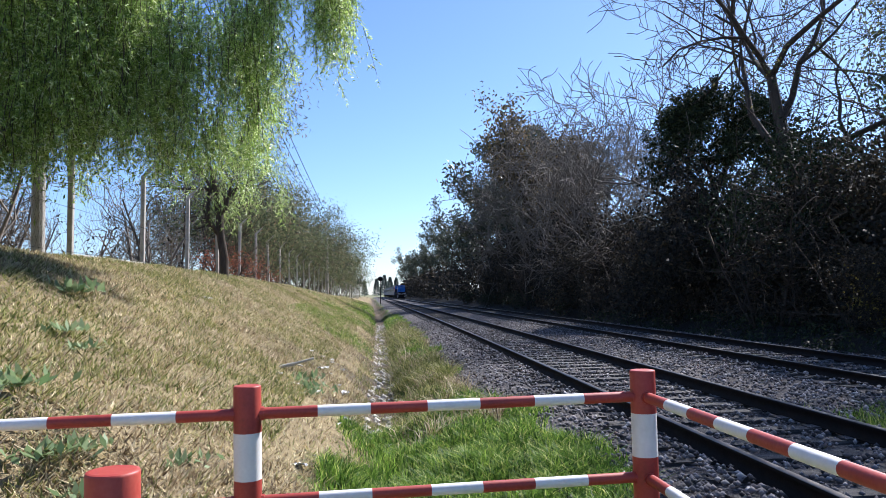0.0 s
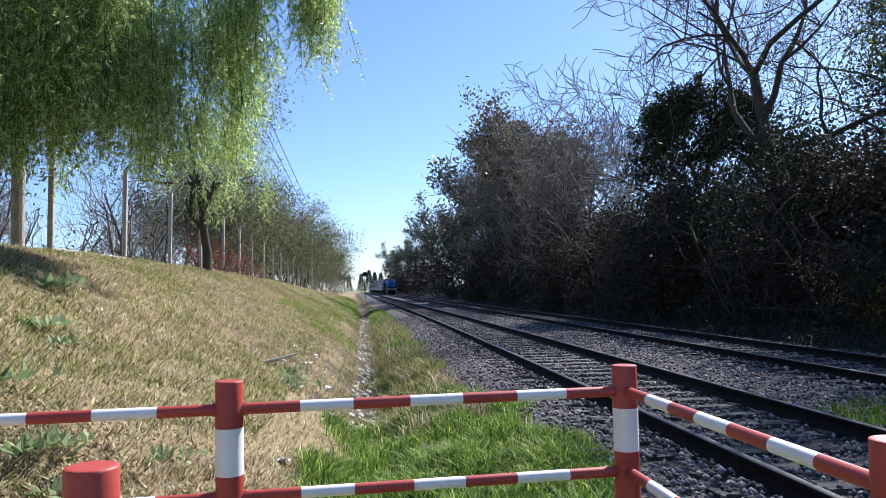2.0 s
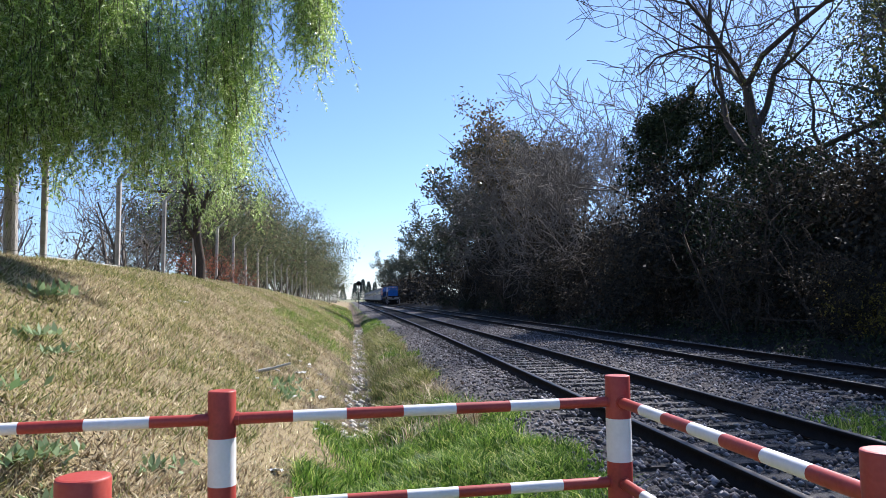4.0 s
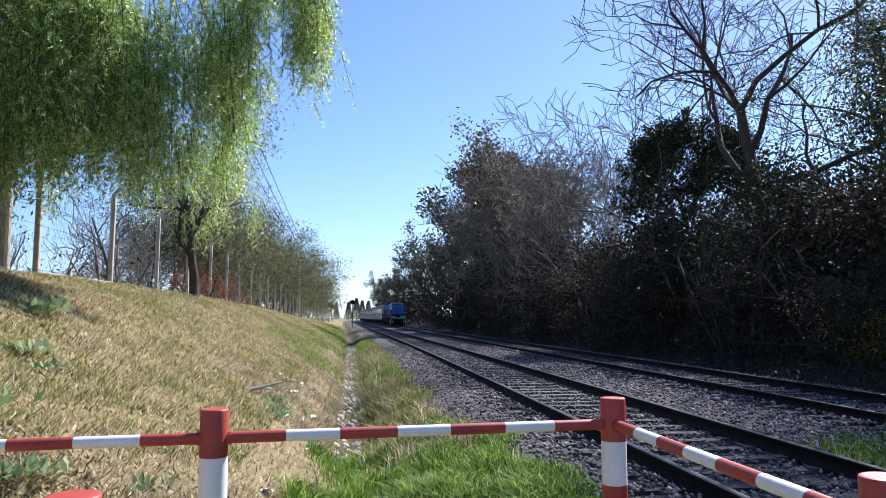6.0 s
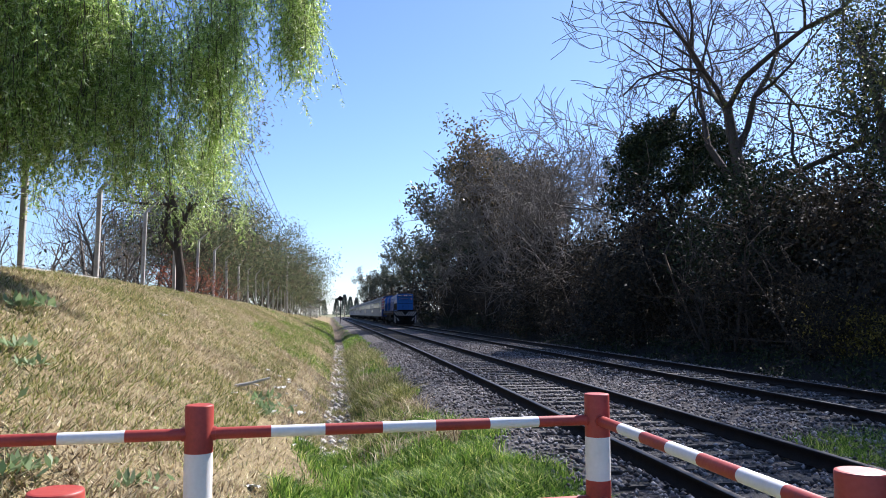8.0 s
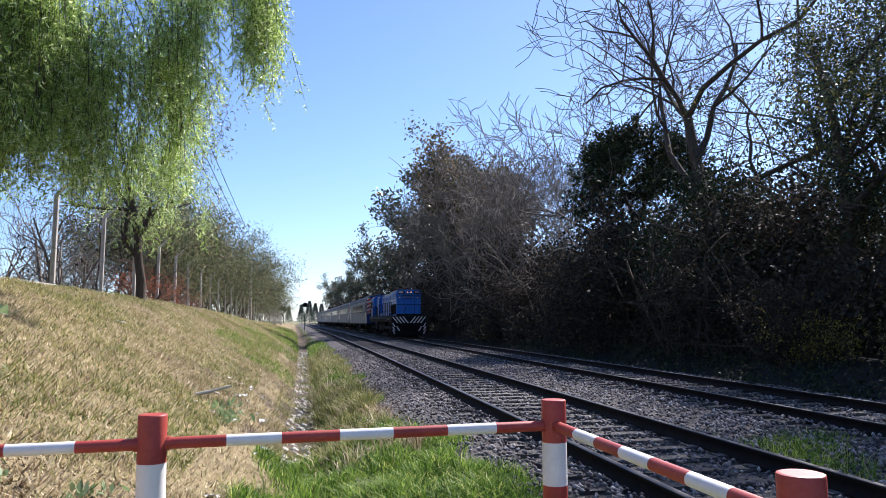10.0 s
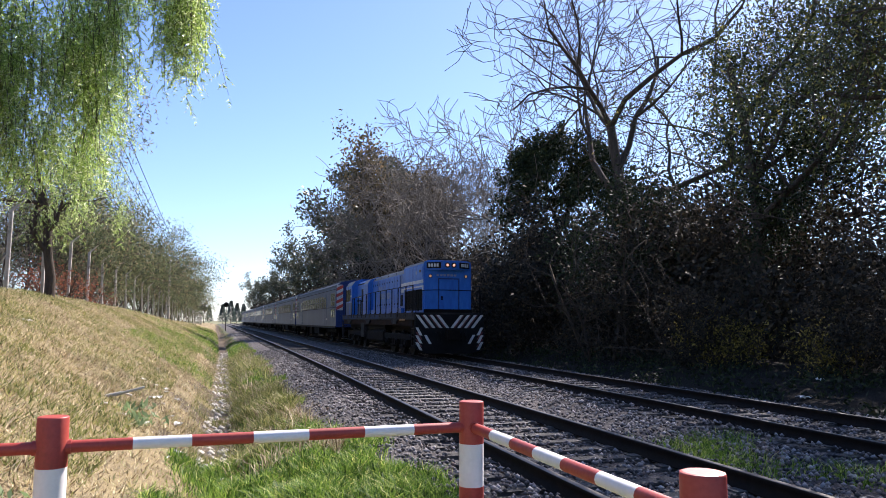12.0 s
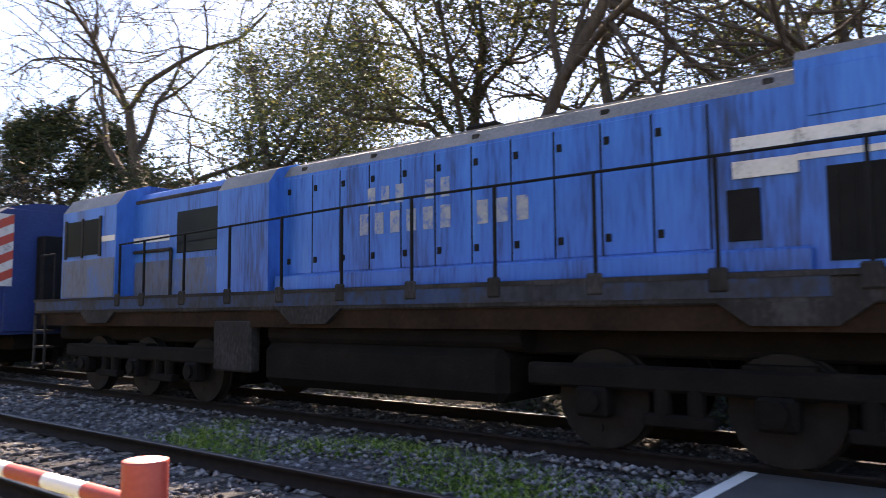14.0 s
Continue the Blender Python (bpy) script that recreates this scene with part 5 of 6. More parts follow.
def pinnate(r, foot, d, length, pairs=8, size=0.05, width=0.0125):
    """Feathered leaves: each a drooping midrib from foot along d with pairs of narrow leaflets; triangles."""
    k = len(foot)
    d = d / np.linalg.norm(d, axis=1, keepdims=True)
    side = np.cross(d, unit(r, k))
    side /= np.maximum(np.linalg.norm(side, axis=1, keepdims=True), 1e-6)
    out = []
    for i in range(pairs):
        t = (i + 0.6) / pairs
        at = foot + d * (length * t)[:, None] + np.array([0, 0, -1]) * (0.28 * length * t * t)[:, None]
        for sg in (-1, 1):
            ld = d * 0.75 + side * sg + np.array([0, 0, -0.25]) + 0.22 * r.normal(size=(k, 3))
            ld /= np.linalg.norm(ld, axis=1, keepdims=True)
            w = np.cross(ld, unit(r, k)) * width * 0.5
            tip = at + ld * (size * r.uniform(0.75, 1.2, k) * (1.1 - 0.45 * t))[:, None]
            out.append(np.stack([at + w, at - w, tip], 1))
    return np.concatenate(out).reshape(-1, 3)


def hang_fronds(parent, r, centres, low, long_, per, step=0.085, spread=0.15):
    """Bunches of hanging strands, each set with feathered leaves; none hangs below low."""
    n = len(centres) * per
    head = np.repeat(centres, per, axis=0) + r.normal(size=(n, 3)) * np.array([spread, spread, 0.25])
    ln = np.repeat(long_, per) * r.uniform(0.6, 1.15, n)
    ln = np.clip(ln, 0.22, np.maximum(head[:, 2] - np.repeat(low, per), 0.24))
    feet, dirs, stems = [], [], []
    for k in range(n):
        m = max(4, int(ln[k] / step))
        s = np.linspace(0, ln[k], m)
        b = r.random() * 6.283
        sway = 0.16 * s ** 0.5 + 0.06 * np.sin(s * r.uniform(2, 4) + r.random() * 6)
        c = np.stack([head[k, 0] + math.cos(b) * sway, head[k, 1] + math.sin(b) * sway, head[k, 2] - s], 1)
        g = b + 2.4 * np.arange(m) + 0.5 * r.normal(size=m)
        feet.append(c)
        dirs.append(np.stack([np.cos(g), np.sin(g), -0.75 + 0.35 * r.normal(size=m)], 1))
        stems.append((*c[0], *c[-1], 0.005, 0.003))
    feet, dirs = np.concatenate(feet), np.concatenate(dirs)
    v = pinnate(r, feet, dirs, r.uniform(0.15, 0.26, len(feet)), 6, 0.078, 0.023)
    tagged(child("foliage", np_mesh("foliage", v, np.arange(len(v)).reshape(-1, 3), [M_PEPPER]), parent, "hanging bright green fronds"), kind="stuff")
    tagged(child("hanging_twiggery", np_mesh("hanging_twiggery", *limb_tubes(stems, 3), [M_BARK]), parent), kind="stuff")


def pepper_tree():
    """A broad weeping pepper tree with two loose bunches of boughs over the bank's foot."""
    r = np.random.default_rng(5)
    bx, by = -7.4, 11.9
    t = root("weeping_pepper_tree", pose(bx, by, float(land(bx, by)) - 0.1), "weeping pepper tree with long hanging green fronds on the bank", "tree")
    rows, tips = grow(r, 9.0, 0.26, 3, (8, 5, 4), 0.85, 0.12, 0.3, 0.66)
    wood_parts(t, rows, M_BARK, 1)
    n0 = 800
    a = np.where(r.random(n0) < 0.8, r.normal(-1.0, 0.95, n0), r.random(n0) * 6.283)
    q = r.random(n0) ** 0.30
    a = np.where((np.cos(a - 1.1) > 0.56) & (r.random(n0) < 0.8), a - 2.0, a)
    lobes = 1 + 0.08 * np.sin(3 * a + 0.8) + 0.05 * np.sin(7 * a)
    cx_, cy_ = 4.8 * q * np.cos(a) * lobes, 4.0 * q * np.sin(a) * lobes
    cz_ = 1.5 + np.where(r.random(n0) < 0.95, 3.3, 4.6) * np.sqrt(np.clip(1 - q ** 2 * 0.3, 0, 1)) * r.uniform(0.0, 1.0, n0) ** 0.9
    low_ = 0.85 + 0.35 * np.sin(1.7 * cx_ + 1) * np.sin(1.9 * cy_) + 0.5 * r.random(n0) + 0.35 * smooth01(2.5, 4.6, cx_)
    long_ = r.uniform(0.5, 1.4, n0)
    for x0, x1, y0, y1, z0, z1, low, count in ((4.7, 5.55, -0.9, 0.9, 2.9, 5.4, 1.95, 46), (5.2, 6.5, -0.5, 1.1, 4.5, 5.6, 3.4, 16), (6.0, 6.6, -0.5, 0.6, 3.5, 5.6, 2.65, 40)):
        cx_, cy_ = np.append(cx_, r.uniform(x0, x1, count)), np.append(cy_, r.uniform(y0, y1, count))
        cz_ = np.append(cz_, r.uniform(z0, z1, count))
        low_, long_ = np.append(low_, low + 0.45 * r.random(count)), np.append(long_, r.uniform(0.4, 1.0, count))
    centres = np.stack([cx_, cy_, cz_], 1)
    hang_fronds(t, r, centres, low_, long_, 5)
    # inner leaves take the darker colour that paints shade into the crown's depth
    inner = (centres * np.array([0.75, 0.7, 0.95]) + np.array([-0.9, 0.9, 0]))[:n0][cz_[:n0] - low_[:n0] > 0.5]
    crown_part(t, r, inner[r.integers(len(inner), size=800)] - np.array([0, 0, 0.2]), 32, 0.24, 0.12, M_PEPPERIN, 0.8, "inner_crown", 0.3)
    # boughs that carry the two outer bunches
    bough = [(0.3, 0, 4.4, 2.4, 0.1, 6.4, 0.10, 0.07), (2.4, 0.1, 6.4, 5.0, 0.1, 6.6, 0.07, 0.035), (5.0, 0.1, 6.6, 6.4, 0.1, 5.8, 0.035, 0.012), (3.6, 0.1, 6.5, 5.2, -0.1, 5.4, 0.04, 0.012)]
    child("bough", np_mesh("bough", *limb_tubes(bough, 7), [M_BARK], smooth=True), t)
    return t


def slender_pepper(x, y):
    """A young pepper tree: one dark leaning trunk under a sparse veil of fronds."""
    r = np.random.default_rng(58)
    t = root("slender_pepper_tree", pose(x, y, float(land(x, y)) - 0.1), "slender pepper tree with a dark trunk at the fence", "tree")
    rows, tips = grow(r, 6.6, 0.17, 2, (8, 5), 0.6, 0.15, 0.4, 0.5, (0.06, 0))
    wood_parts(t, rows, M_BARK, 1)
    n0 = 64
    a, q = r.random(n0) * 6.283, r.random(n0) ** 0.6
    c = np.stack([0.5 + 1.6 * q * np.cos(a), 1.5 * q * np.sin(a), r.uniform(2.6, 6.2, n0)], 1)
    hang_fronds(t, r, c, 1.5 + 1.3 * r.random(n0), r.uniform(0.5, 1.2, n0), 5, 0.11)
    return t


pepper_tree()
slender_pepper(-5.75, 25.8)


def blades(name, xs, ys, zs, height, width, rng, material, lean=0.5, single=False):
    """Grass: each blade a bent strip of two pieces, or one pointed piece."""
    n = len(xs)
    a = rng.random(n) * 6.283
    h = height * rng.uniform(0.5, 1.3, n)
    lx, ly = np.cos(a) * lean * h * rng.random(n), np.sin(a) * lean * h * rng.random(n)
    b = rng.random(n) * 6.283
    wx, wy = np.cos(b) * width / 2, np.sin(b) * width / 2
    p = np.stack([xs, ys, zs], 1)
    w = np.stack([wx, wy, 0 * wx], 1)
    mid = p + np.stack([lx * 0.35, ly * 0.35, h * 0.6], 1)
    tip = p + np.stack([lx * 1.3, ly * 1.3, h * 0.95], 1)
    if single:
        v = np.stack([p - w, p + w, tip], 1)
        return new(name, np_mesh(name, v.reshape(-1, 3), np.arange(3 * n).reshape(n, 3), [material]))
    v = np.stack([p - w, p + w, mid + w * 0.8, mid - w * 0.8, tip], 1)
    o = (np.arange(n) * 5)[:, None, None]
    tri = np.array([[0, 1, 2], [0, 2, 3], [3, 2, 4]])
    f = (tri[None] + o).reshape(-1, 3)
    return new(name, np_mesh(name, v.reshape(-1, 3), f, [material]))


gr = np.random.default_rng(21)
x_, y_, X_ = scatter(300000, -6.4, -0.4, 3.4, 46, gr, 1.7)
tone = 0.6 * patchy(x_ + 3, y_, 0.55) + 0.4 * patchy(x_, y_, 1.9) + 0.30 * gr.normal(size=len(x_))
dense = gr.random(len(x_)) < 0.5 + 0.5 * patchy(x_ * 1.7, y_ * 1.3, 2.1)
foot = smooth01(-2.2, -0.8, X_)
for name, label, material, pick, tall_ in (
        ("dry_grass", "sunlit straw-coloured dry grass on the bank", M_STRAW, (tone > 0.34) & (tone < 0.62), 0.06),
        ("olive_grass", "patches of olive-green grass on the bank", M_OLIVE, (tone >= 0.62) & (foot < 0.8), 0.07),
        ("withered_grass", "withered brown grass on the bank", M_BROWN, tone <= 0.34, 0.055)):
    k_ = pick & dense
    tagged(blades(name, x_[k_], y_[k_], land(x_[k_], y_[k_]) - 0.01, tall_ * (0.7 + 0.8 * patchy(x_[k_] + 2, y_[k_] + 1, 3.1)), 0.021, gr, material, 1.5, True), label, "grass", kind="stuff")
x_, y_, X_ = scatter(64000, -0.75, 2.05, 3.7, 10.2, gr, 1.0)
k_ = gr.random(len(x_)) < np.clip(1.5 * patchy(x_, y_, 1.3) + 0.25, 0, 1) * smooth01(-0.9, -0.1, X_ + 0.25 * np.sin(2 * y_)) * (1 - smooth01(1.2, 2.1, X_ + 0.3 * np.sin(1.7 * y_)))
x_, y_ = x_[k_], y_[k_]
tagged(blades("green_grass", x_, y_, land(x_, y_) - 0.01, 0.06 + 0.14 * patchy(x_ + 1, y_ + 2, 2.6), 0.013, gr, M_BLADE, 1.2), "lush long green grass beyond the barrier", "grass", kind="stuff")
x_, y_, X_ = scatter(76000, 0.2, 1.5, 8.4, 60, gr, 1.5)
k_ = gr.random(len(x_)) < np.clip(patchy(x_ * 0.9, y_, 0.9) * 1.9 - 0.6, 0, 1) * (1 - smooth01(1.0, 1.5, X_ + 0.25 * np.sin(2.3 * y_)))
x_, y_ = x_[k_], y_[k_]
tagged(blades("verge_grass", x_, y_, land(x_, y_) - 0.01, 0.05 + 0.17 * patchy(x_ + 2, y_, 2.2), 0.013, gr, M_BLADE, 1.2), "tufty green and yellow grass along the ditch", "grass", kind="stuff")
x_, y_, X_ = scatter(14000, 5.0, 6.75, 2.2, 9.0, gr, 1.0)
k_ = gr.random(len(x_)) < np.clip(patchy(x_, y_, 1.1) * 1.5 - 0.45, 0, 1)
x_, y_ = x_[k_], y_[k_]
tagged(blades("weeds_between_tracks", x_, y_, land(x_, y_), 0.13, 0.010, gr, M_BLADE, 1.0), "sparse green weeds between the two tracks", "grass", kind="stuff")
x_, y_, X_ = scatter(34000, 0.1, 1.15, 9.5, 40, gr, 1.4)
k_ = gr.random(len(x_)) < np.clip(1.9 * patchy(x_ + 5, y_ * 1.2, 1.5) - 0.7, 0, 1)
x_, y_ = x_[k_], y_[k_]
tagged(blades("grass_tussocks", x_, y_, land(x_, y_) - 0.01, 0.06 + 0.30 * patchy(x_ + 5, y_ * 1.2, 1.5), 0.016, gr, M_OLIVE, 1.4), "shaggy yellow-green grass tussocks beside the ditch", "grass", kind="stuff")
x_, y_, X_ = scatter(13000, 0.0, 1.3, 8.8, 40, gr, 1.4)
k_ = gr.random(len(x_)) < np.clip(1.9 * patchy(x_ * 1.2 + 1, y_ * 0.9, 1.7) - 0.75, 0, 1)
x_, y_ = x_[k_], y_[k_]
tagged(blades("withered_tussocks", x_, y_, land(x_, y_) - 0.01, 0.06 + 0.26 * patchy(x_ * 1.2 + 1, y_ * 0.9, 1.7), 0.016, gr, M_BROWN, 1.6), "withered brown tussocks on the ditch's edge", "grass", kind="stuff")
x_, y_, X_ = scatter(30000, -0.75, 0.55, 10.0, 45, gr, 1.5)
k_ = gr.random(len(x_)) < np.clip(1.5 * patchy(x_ * 1.5, y_ * 1.6, 1.2) - 0.5, 0, 1)
x_, y_ = x_[k_], y_[k_]
tagged(blades("ditch_grass", x_, y_, land(x_, y_) - 0.01, 0.12, 0.010, gr, M_OLIVE, 1.2, True), "ragged grass hanging over the ditch edges", "grass", kind="stuff")
x_, y_, X_ = scatter(46000, -6.2, -0.4, 42, 120, gr, 1.3)
tone = 0.6 * patchy(x_ + 3, y_ * 0.5, 0.55) + 0.4 * smooth01(-4.5, -1.0, X_) + 0.2 * gr.normal(size=len(x_))
k_ = tone < 0.6
tagged(blades("far_dry_grass", x_[k_], y_[k_], land(x_[k_], y_[k_]) - 0.01, 0.14, 0.04, gr, M_STRAW, 1.5, True), "dry grass on the far stretch of the bank", "grass", kind="stuff")
k_ = ~k_
tagged(blades("far_green_grass", x_[k_], y_[k_], land(x_[k_], y_[k_]) - 0.01, 0.16, 0.04, gr, M_BLADE, 1.3, True), "green grass at the foot of the far bank", "grass", kind="stuff")
x_, y_, X_ = scatter(16000, -3.2, -0.5, 22, 46, gr, 1.0)
k_ = gr.random(len(x_)) < np.clip(1.6 * patchy(x_ * 0.7, y_ * 0.35, 1.0) - 0.5, 0, 1)
tagged(blades("green_bank_grass", x_[k_], y_[k_], land(x_[k_], y_[k_]) - 0.01, 0.12, 0.02, gr, M_BLADE, 1.3, True), "fresh green grass low on the bank", "grass", kind="stuff")

# ---- fence on the bank ----


def fence_post_mesh():
    bm = boxes((-0.05, 0.05, -0.055, 0.055, -0.3, 2.25), bevel=0.012)
    a = [bm.verts.new((x, y, 2.24)) for x, y in ((-0.05, -0.05), (0.05, -0.05), (0.05, 0.05), (-0.05, 0.05))]
    b = [bm.verts.new((x + 0.34, y, z)) for x, y, z in ((-0.035, -0.035, 2.55), (0.035, -0.035, 2.6), (0.035, 0.035, 2.6), (-0.035, 0.035, 2.55))]
    for i in range(4):
        bm.faces.new((a[i], a[(i + 1) % 4], b[(i + 1) % 4], b[i]))
    bm.faces.new(b)
    return mesh_of(bm, "post", M_CONC)


fence = root("wire_fence", pose(0, 0, 0), "concrete-post wire mesh fence along the top of the bank", "fence")
FPOST = fence_post_mesh()
FENCE_X = -6.0
fy, fence_pts = 10.06, []
while fy < 190:
    fx = FENCE_X + float(bend(fy)) + 0.016 * max(0, fy - 40)
    fz = float(land(fx, fy))
    p = child("post", FPOST, fence)
    p.matrix_basis = pose(fx, fy, fz, random.uniform(-1.5, 1.5), random.uniform(-1.5, 1.5), random.uniform(-4, 4))
    fence_pts.append((fx, fy, fz))
    fy += 4.3
wires = []
for a, b in zip(fence_pts, fence_pts[1:]):
    if a[1] > 75:
        break
    for h in (0.12, 0.95, 1.75, 2.15):
        wires.append((a[0] + 0.06, a[1], a[2] + h, b[0] + 0.06, b[1], b[2] + h, 0.004, 0.004))
tagged(child("strand_wire", np_mesh("strand_wire", *limb_tubes(wires, 3), [M_SILL]), fence), kind="stuff")
mesh_rows = []
for a, b in zip(fence_pts, fence_pts[1:]):
    if a[1] > 40:
        break
    step = 0.16
    nn = int((b[1] - a[1]) / step)
    for k in range(nn):
        for sgn in (-1, 1):
            y0 = a[1] + k * step
            y1 = y0 + sgn * 1.0
            if a[1] <= y1 <= b[1]:
                f0, f1 = (y0 - a[1]) / (b[1] - a[1]), (y1 - a[1]) / (b[1] - a[1])
                mesh_rows.append((a[0] + (b[0] - a[0]) * f0 + 0.05, y0, a[2] + (b[2] - a[2]) * f0 + 0.1, a[0] + (b[0] - a[0]) * f1 + 0.05, y1, a[2] + (b[2] - a[2]) * f1 + 1.9, 0.0016, 0.0016))
tagged(child("wire_mesh", np_mesh("wire_mesh", *limb_tubes(mesh_rows, 3), [M_SILL]), fence), kind="stuff")
for a, b in list(zip(fence_pts, fence_pts[1:]))[1:2]:
    bm = bmesh.new()
    box(bm, -0.06, 0.06, 0.08, 4.2, -0.1, 0.10, bevel=0.02)
    pl = part("base_panel", bm, M_CONC, fence)
    pl.matrix_basis = pose(a[0], a[1], (a[2] + b[2]) / 2, 0, 0, 0)

# ---- overhead wires, signal, far conifers ----


def utility_pole(x, y, h):
    z = float(land(x, y))
    p = root("utility_pole", pose(x, y, z), "slim grey pole carrying overhead wires behind the shrubs", "pole")
    part("shaft", tubes(((0, 0, -0.3), (0, 0, h), 0.12), segs=12), M_CONC, p)
    part("crossarm", boxes((-0.9, 0.9, -0.05, 0.05, h - 0.5, h - 0.38)), M_BARK, p)
    return z + h


for px_, py_, top_ in ((-6.75, 14.4, 12.9), (-6.6, 80.0, 7.5)):
    utility_pole(px_, py_, top_ + 0.35 - float(land(px_, py_)))
cable = root("overhead_wires", pose(0, 0, 0), "three thin slack overhead wires", "cable")
for k in range(3):
    a, b = Vector((-6.3 + 0.45 * k, 14.4, 12.85)), Vector((-6.2 + 0.45 * k, 80, 7.4))
    pts = [a.lerp(b, i / 16) - Vector((0, 0, 2.0 * (i / 16) * (1 - i / 16))) for i in range(17)]
    ring = [(p.x + dx, p.y, p.z + dz) for p in pts for dx, dz in ((0.02, 0), (0, 0.02), (-0.02, 0), (0, -0.02))]
    skin = [(4 * i + c, 4 * i + (c + 1) % 4, 4 * i + 4 + (c + 1) % 4, 4 * i + 4 + c) for i in range(16) for c in range(4)]
    child("wire", np_mesh("wire", ring, skin, [M_BLACK]), cable)


def railway_signal(X, y):
    x = X + float(bend(y))
    z = float(land(x, y))
    s = root("railway_signal", pose(x, y, z), "slim signal mast with a round black head", "railway signal")
    part("mast", tubes(((0, 0, -0.2), (0, 0, 4.6), 0.07), segs=10), M_SILL, s)
    hd = part("signal_head", tubes(((0, -0.06, 4.3), (0, 0.06, 4.3), 0.42), segs=20), M_BLACK, s)
    part("lens", tubes(((0, -0.09, 4.3), (0, -0.06, 4.3), 0.12), segs=12), M_GLASS, hd)
    return s


railway_signal(1.0, 130.0)


def conifer(seed):
    r = np.random.default_rng(seed)
    t = root("conifer", pose(0, 0, 0), "pointed conifer in the distance, its leaves tinted with haze", "tree", "far conifers")
    child("trunk", np_mesh("trunk", *limb_tubes([(0, 0, 0, 0, 0, 17, 0.3, 0.05)], 7), [M_BARK]), t)
    n = 1600
    h = r.random(n) ** 0.8
    a = r.random(n) * 6.283
    rad = 4.6 * (1 - h) ** 0.9 * (0.2 + 0.8 * r.random(n)) * (0.85 + 0.2 * np.sin(h * 40)) + 0.15
    p = np.stack([rad * np.cos(a), rad * np.sin(a), 1.5 + 16 * h], 1)
    v, f = leaf_quads(p, np.stack([np.cos(a), np.sin(a), np.full(n, -0.4)], 1), unit(r, n), 1.2, 0.6)
    child("crown", np_mesh("crown", v, f, [M_HAZY]), t)
    return t


place(conifer(3), [(3.0, 420, 0, 0.6), (7.5, 430, 50, 0.72), (11.0, 440, 90, 0.66), (14.0, 425, 140, 0.6), (-4, 460, 10, 0.55)])

# ---- right side: house, wall block, distance post ----


def house():
    h = root("house", pose(30.5, 9.0, 0.5), "tall brick house with a tiled roof behind the trees", "house")
    part("wall", boxes((-5, 5, -5, 5, -0.6, 8.4), bevel=0.02), M_WALL, h)
    bm = bmesh.new()
    a = [bm.verts.new(c) for c in ((-5.6, -5.6, 8.4), (5.6, -5.6, 8.4), (5.6, 5.6, 8.4), (-5.6, 5.6, 8.4))]
    b = [bm.verts.new(c) for c in ((-1.5, 0, 9.5), (1.5, 0, 9.5))]
    for f in ((a[0], a[1], b[1], b[0]), (a[1], a[2], b[1]), (a[2], a[3], b[0], b[1]), (a[3], a[0], b[0]), (a[3], a[2], a[1], a[0])):
        bm.faces.new(f)
    part("roof", bm, M_ROOFTILE, h)
    for y in (-3.4, 0.2, 3.8):
        for z in (1.0, 3.7, 6.25):
            w = part("window", boxes((-5.04, -4.98, y - 0.65, y + 0.65, z, z + 1.3)), M_GLASS, h)
            part("frame", boxes((-5.07, -5.0, y - 0.75, y - 0.65, z - 0.1, z + 1.4), (-5.07, -5.0, y + 0.65, y + 0.75, z - 0.1, z + 1.4), (-5.07, -5.0, y - 0.65, y + 0.65, z + 1.3, z + 1.4), (-5.07, -5.0, y - 0.03, y + 0.03, z, z + 1.3)), M_OFFW, w)
            part("sill", boxes((-5.12, -5.0, y - 0.8, y + 0.8, z - 0.16, z - 0.1)), M_CONC, w)
    for x in (-2.5, 2.2):
        for z in (1.0, 4.0):
            w = part("window", boxes((x - 0.65, x + 0.65, -5.04, -4.98, z, z + 1.3)), M_GLASS, h)
            part("frame", boxes((x - 0.75, x - 0.65, -5.07, -5.0, z - 0.1, z + 1.4), (x + 0.65, x + 0.75, -5.07, -5.0, z - 0.1, z + 1.4), (x - 0.65, x + 0.65, -5.07, -5.0, z + 1.3, z + 1.4)), M_OFFW, w)
    return h


house()

# ---- small things on the bank and in the ditch ----
rr = np.random.default_rng(33)
x_, y_, X_ = scatter(480, -0.45, 0.2, 9.5, 52, rr, 1.3)
tagged(stones("ditch_rubble", x_, y_, land(x_, y_) + 0.01, 0.075, rr, M_RUBBLE), "pale broken rubble in the drainage ditch", "rubble", kind="stuff")


def litter(x, y, w, label, seed):
    """A crumpled scrap of paper or plastic."""
    r = random.Random(seed)
    bm = bmesh.new()
    bmesh.ops.create_grid(bm, x_segments=5, y_segments=4, size=w)
    for v in bm.verts:
        v.co = Vector((v.co.x + r.uniform(-0.2, 0.2) * w, v.co.y * 0.6 + r.uniform(-0.2, 0.2) * w, r.uniform(0, 0.55) * w))
    bmesh.ops.solidify(bm, geom=list(bm.faces), thickness=0.003)
    ob = new("litter", mesh_of(bm, "litter", M_WHITE))
    ob.matrix_basis = pose(x, y, float(land(x, y)) + 0.01, r.uniform(-10, 10), r.uniform(-10, 10), r.uniform(0, 360))
    return tagged(ob, label, "litter")


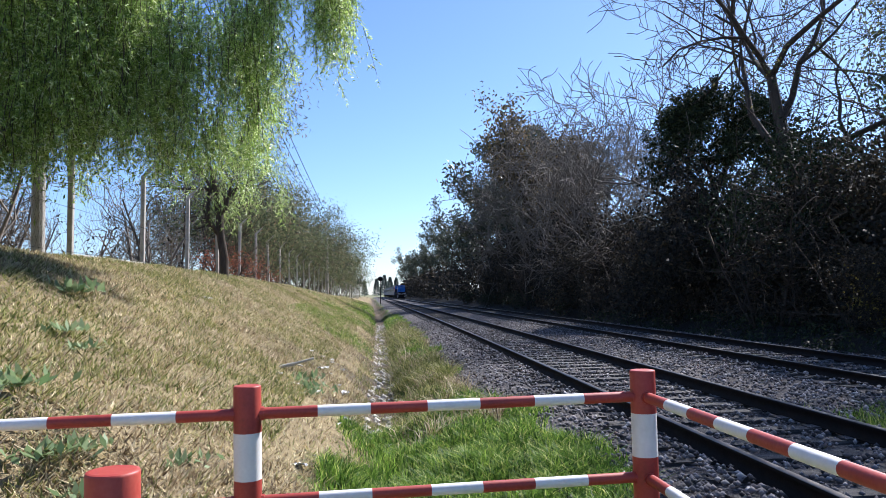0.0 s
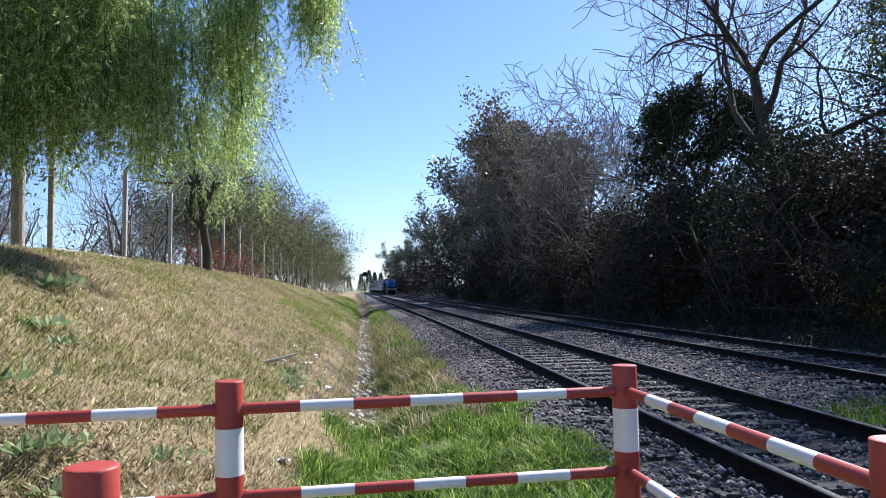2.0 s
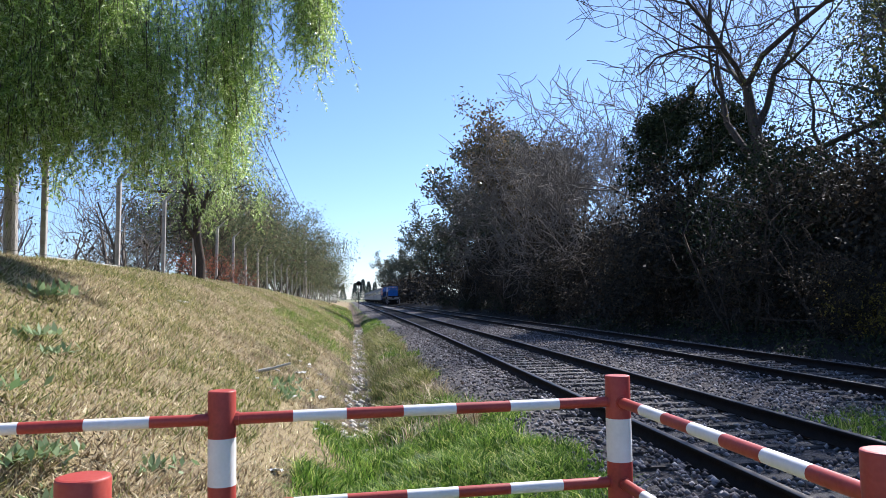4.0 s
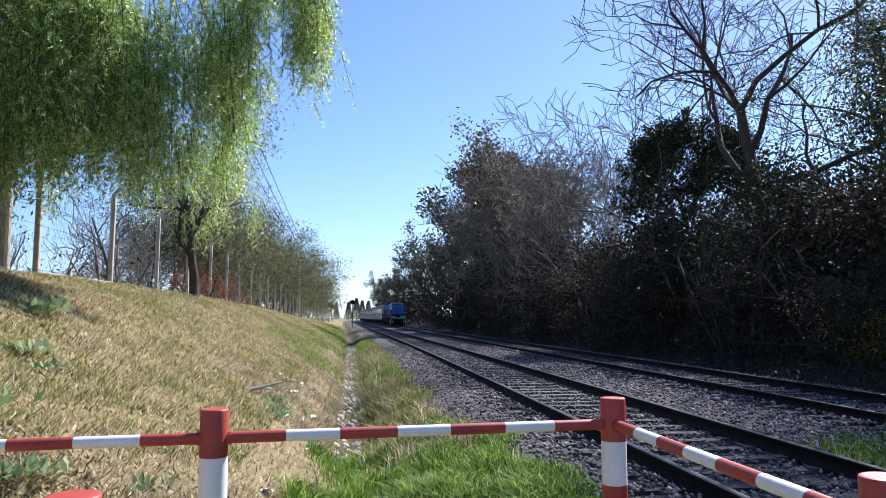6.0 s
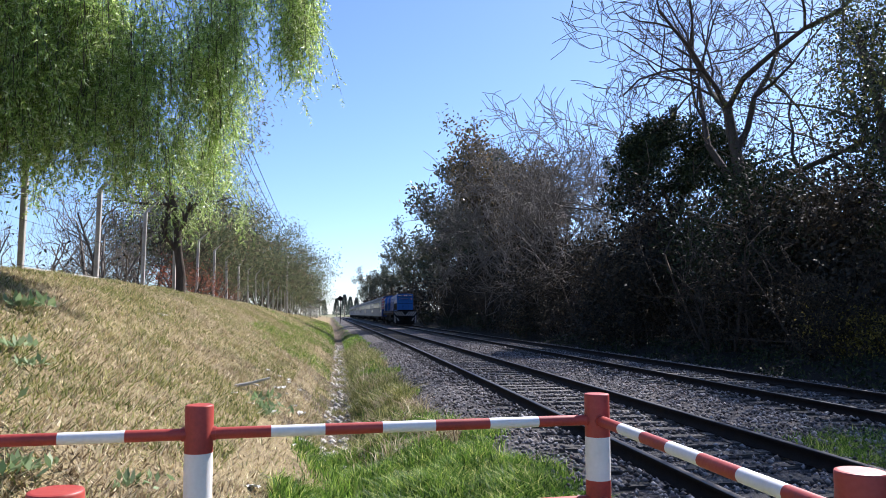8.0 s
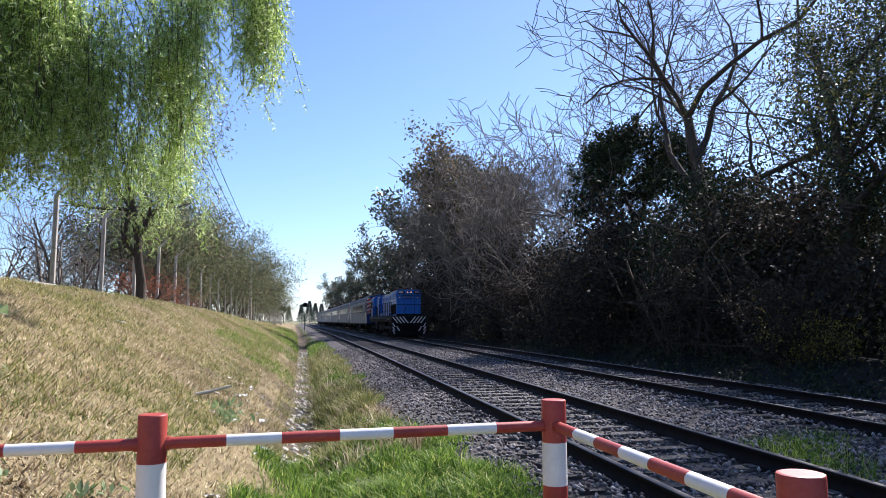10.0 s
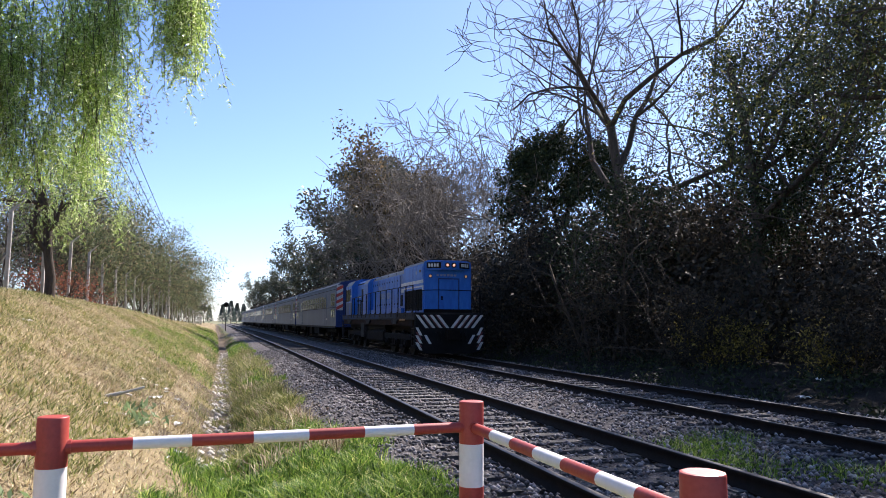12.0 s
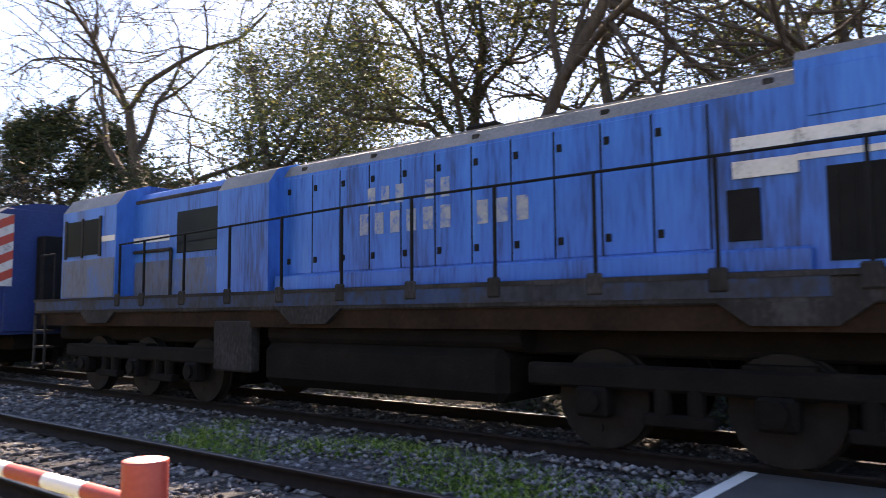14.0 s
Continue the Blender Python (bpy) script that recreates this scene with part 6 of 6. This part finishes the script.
def weed(x, y, size, label, seed):
    """A rosette of broad leaves."""
    r = np.random.default_rng(seed)
    t = root("weed", pose(x, y, float(land(x, y))), label, "weed", "broad-leaved weeds")
    n = 46
    a = r.random(n) * 6.283
    el = r.uniform(0.15, 1.2, n)
    d = np.stack([np.cos(a) * np.cos(el), np.sin(a) * np.cos(el), np.sin(el)], 1)
    p = np.stack([0.9 * size * r.normal(size=n), 0.9 * size * r.normal(size=n), 0.02 + 0 * a], 1)
    v, f = leaf_quads(p, d, np.stack([0 * a, 0 * a, 1 + 0 * a], 1) + 0.3 * r.normal(size=(n, 3)), size * r.uniform(0.5, 1.1, n), size * 0.32)
    tagged(child("leafage", np_mesh("leafage", v, f, [M_BROAD]), t), kind="stuff")
    return t


for k, (x, y, size) in enumerate(((-2.4, 4.72, 0.20), (-2.25, 4.9, 0.15), (-2.82, 5.23, 0.22), (-3.36, 7.27, 0.20), (-3.1, 7.0, 0.16), (-1.37, 10.99, 0.20), (-1.5, 11.4, 0.22), (-1.3, 10.6, 0.18), (-3.98, 9.18, 0.3), (-2.0, 4.6, 0.16), (-1.7, 5.4, 0.14))):
    weed(x, y, 0.8 * size, "broad-leaved green weed growing in the dry grass", 300 + k)
for k, (x, y, w, label) in enumerate(((-1.0, 6.76, 0.075, "crumpled white plastic scrap lying in the grass"), (-0.25, 9.31, 0.10, "crumpled white paper lying in the green grass"), (-3.91, 15.52, 0.10, "white scrap of paper on the bank"), (-1.25, 11.0, 0.07, "pale torn scrap on the dry grass"), (-0.8, 10.4, 0.08, "pale torn scrap at the foot of the bank"), (-0.95, 12.6, 0.12, "pale torn scrap at the foot of the bank"), (10.9, 12.5, 0.12, "white scrap beside the far track"), (12.2, 13.5, 0.10, "white scrap under the trees"))):
    litter(x, y, w, label, k)
lr = random.Random(77)
for k in range(16):
    y = lr.uniform(9.6, 17.0)
    litter(lr.uniform(-1.75, -0.7) + float(bend(y)), y, lr.uniform(0.035, 0.075), "pale torn scrap in the dry grass above the ditch", 40 + k)
stick = root("dead_branch", pose(-1.7, 11.73, float(land(-1.7, 11.73)) + 0.06, 0, 0, 20), "bleached dead branch lying on the bank", "branch")
part("stem", tubes(((-0.3, 0, 0), (0.05, 0.03, 0.05), 0.028), ((0.05, 0.03, 0.05), (0.35, 0, 0.12), 0.02), ((0.05, 0.03, 0.05), (0.2, 0.12, 0.0), 0.014), segs=8), M_RUBBLE, stick)
slab = root("culvert_slab", pose(0.40, 5.35, float(land(0.40, 5.35)) - 0.02, 0, 0, 8), "broken pale concrete slab in the grass", "slab")
part("block", boxes((-0.34, 0.30, -0.22, 0.2, -0.1, 0.1), bevel=0.03), M_RUBBLE, slab)

# ---- level crossing surface and the painted hut ----
road = new("road", mesh_of(boxes((4.75, 7.05, -9.0, 1.85, -0.05, 0.15), (8.98 + 0.2, 40, -9.0, 1.85, -0.2, 0.15), bevel=0.01), "road", M_ASPHALT))
tagged(road, "worn asphalt of the level crossing", "road", kind="structure")
line = new("edge_line", mesh_of(boxes((5.2, 7.02, 1.68, 1.80, 0.149, 0.154)), "edge_line", M_WHITE))
tagged(line, "worn white paint line at the edge of the crossing", "road marking", kind="structure")
hut = root("relay_hut", pose(11.6, 4.78, 0.0), "low white-painted concrete hut with orange and black graffiti", "hut")
part("wall", boxes((-0.75, 0.75, -0.8, 0.8, -0.2, 1.95), bevel=0.02), M_HUT, hut)
part("roof_slab", boxes((-0.82, 0.82, -0.87, 0.87, 1.95, 2.05), bevel=0.02), M_HUT, hut)
bm = bmesh.new()
for ring, (y0, y1, z0, z1) in enumerate(((-0.7, 0.56, 0.4, 1.66),)):
    pts = [(-0.756, (y0 + y1) / 2 + (y1 - y0) / 2 * math.cos(t) * (0.8 + 0.25 * math.sin(3 * t)), (z0 + z1) / 2 + (z1 - z0) / 2 * math.sin(t)) for t in [k * 0.3142 for k in range(20)]]
    bm.faces.new([bm.verts.new(q) for q in pts])
art = part("graffiti", bm, M_ORANGE, hut, "orange spray-painted shape with black outline")
rows_ink = []
for y0, z0, y1, z1 in ((0.55, 1.7, 0.3, 1.2), (0.3, 1.2, 0.62, 0.95), (0.6, 0.9, 0.35, 0.35), (0.35, 0.35, -0.6, 0.2), (0.45, 1.75, -0.2, 1.6), (-0.2, 1.6, -0.7, 1.3), (-0.1, 1.15, -0.25, 0.85), (-0.1, 1.15, 0.05, 0.85)):
    rows_ink.append((-0.758, y0, z0, -0.758, y1, z1, 0.022, 0.022))
child("ink_strokes", np_mesh("ink_strokes", *limb_tubes(rows_ink, 5), [M_INK]), art)

motions()
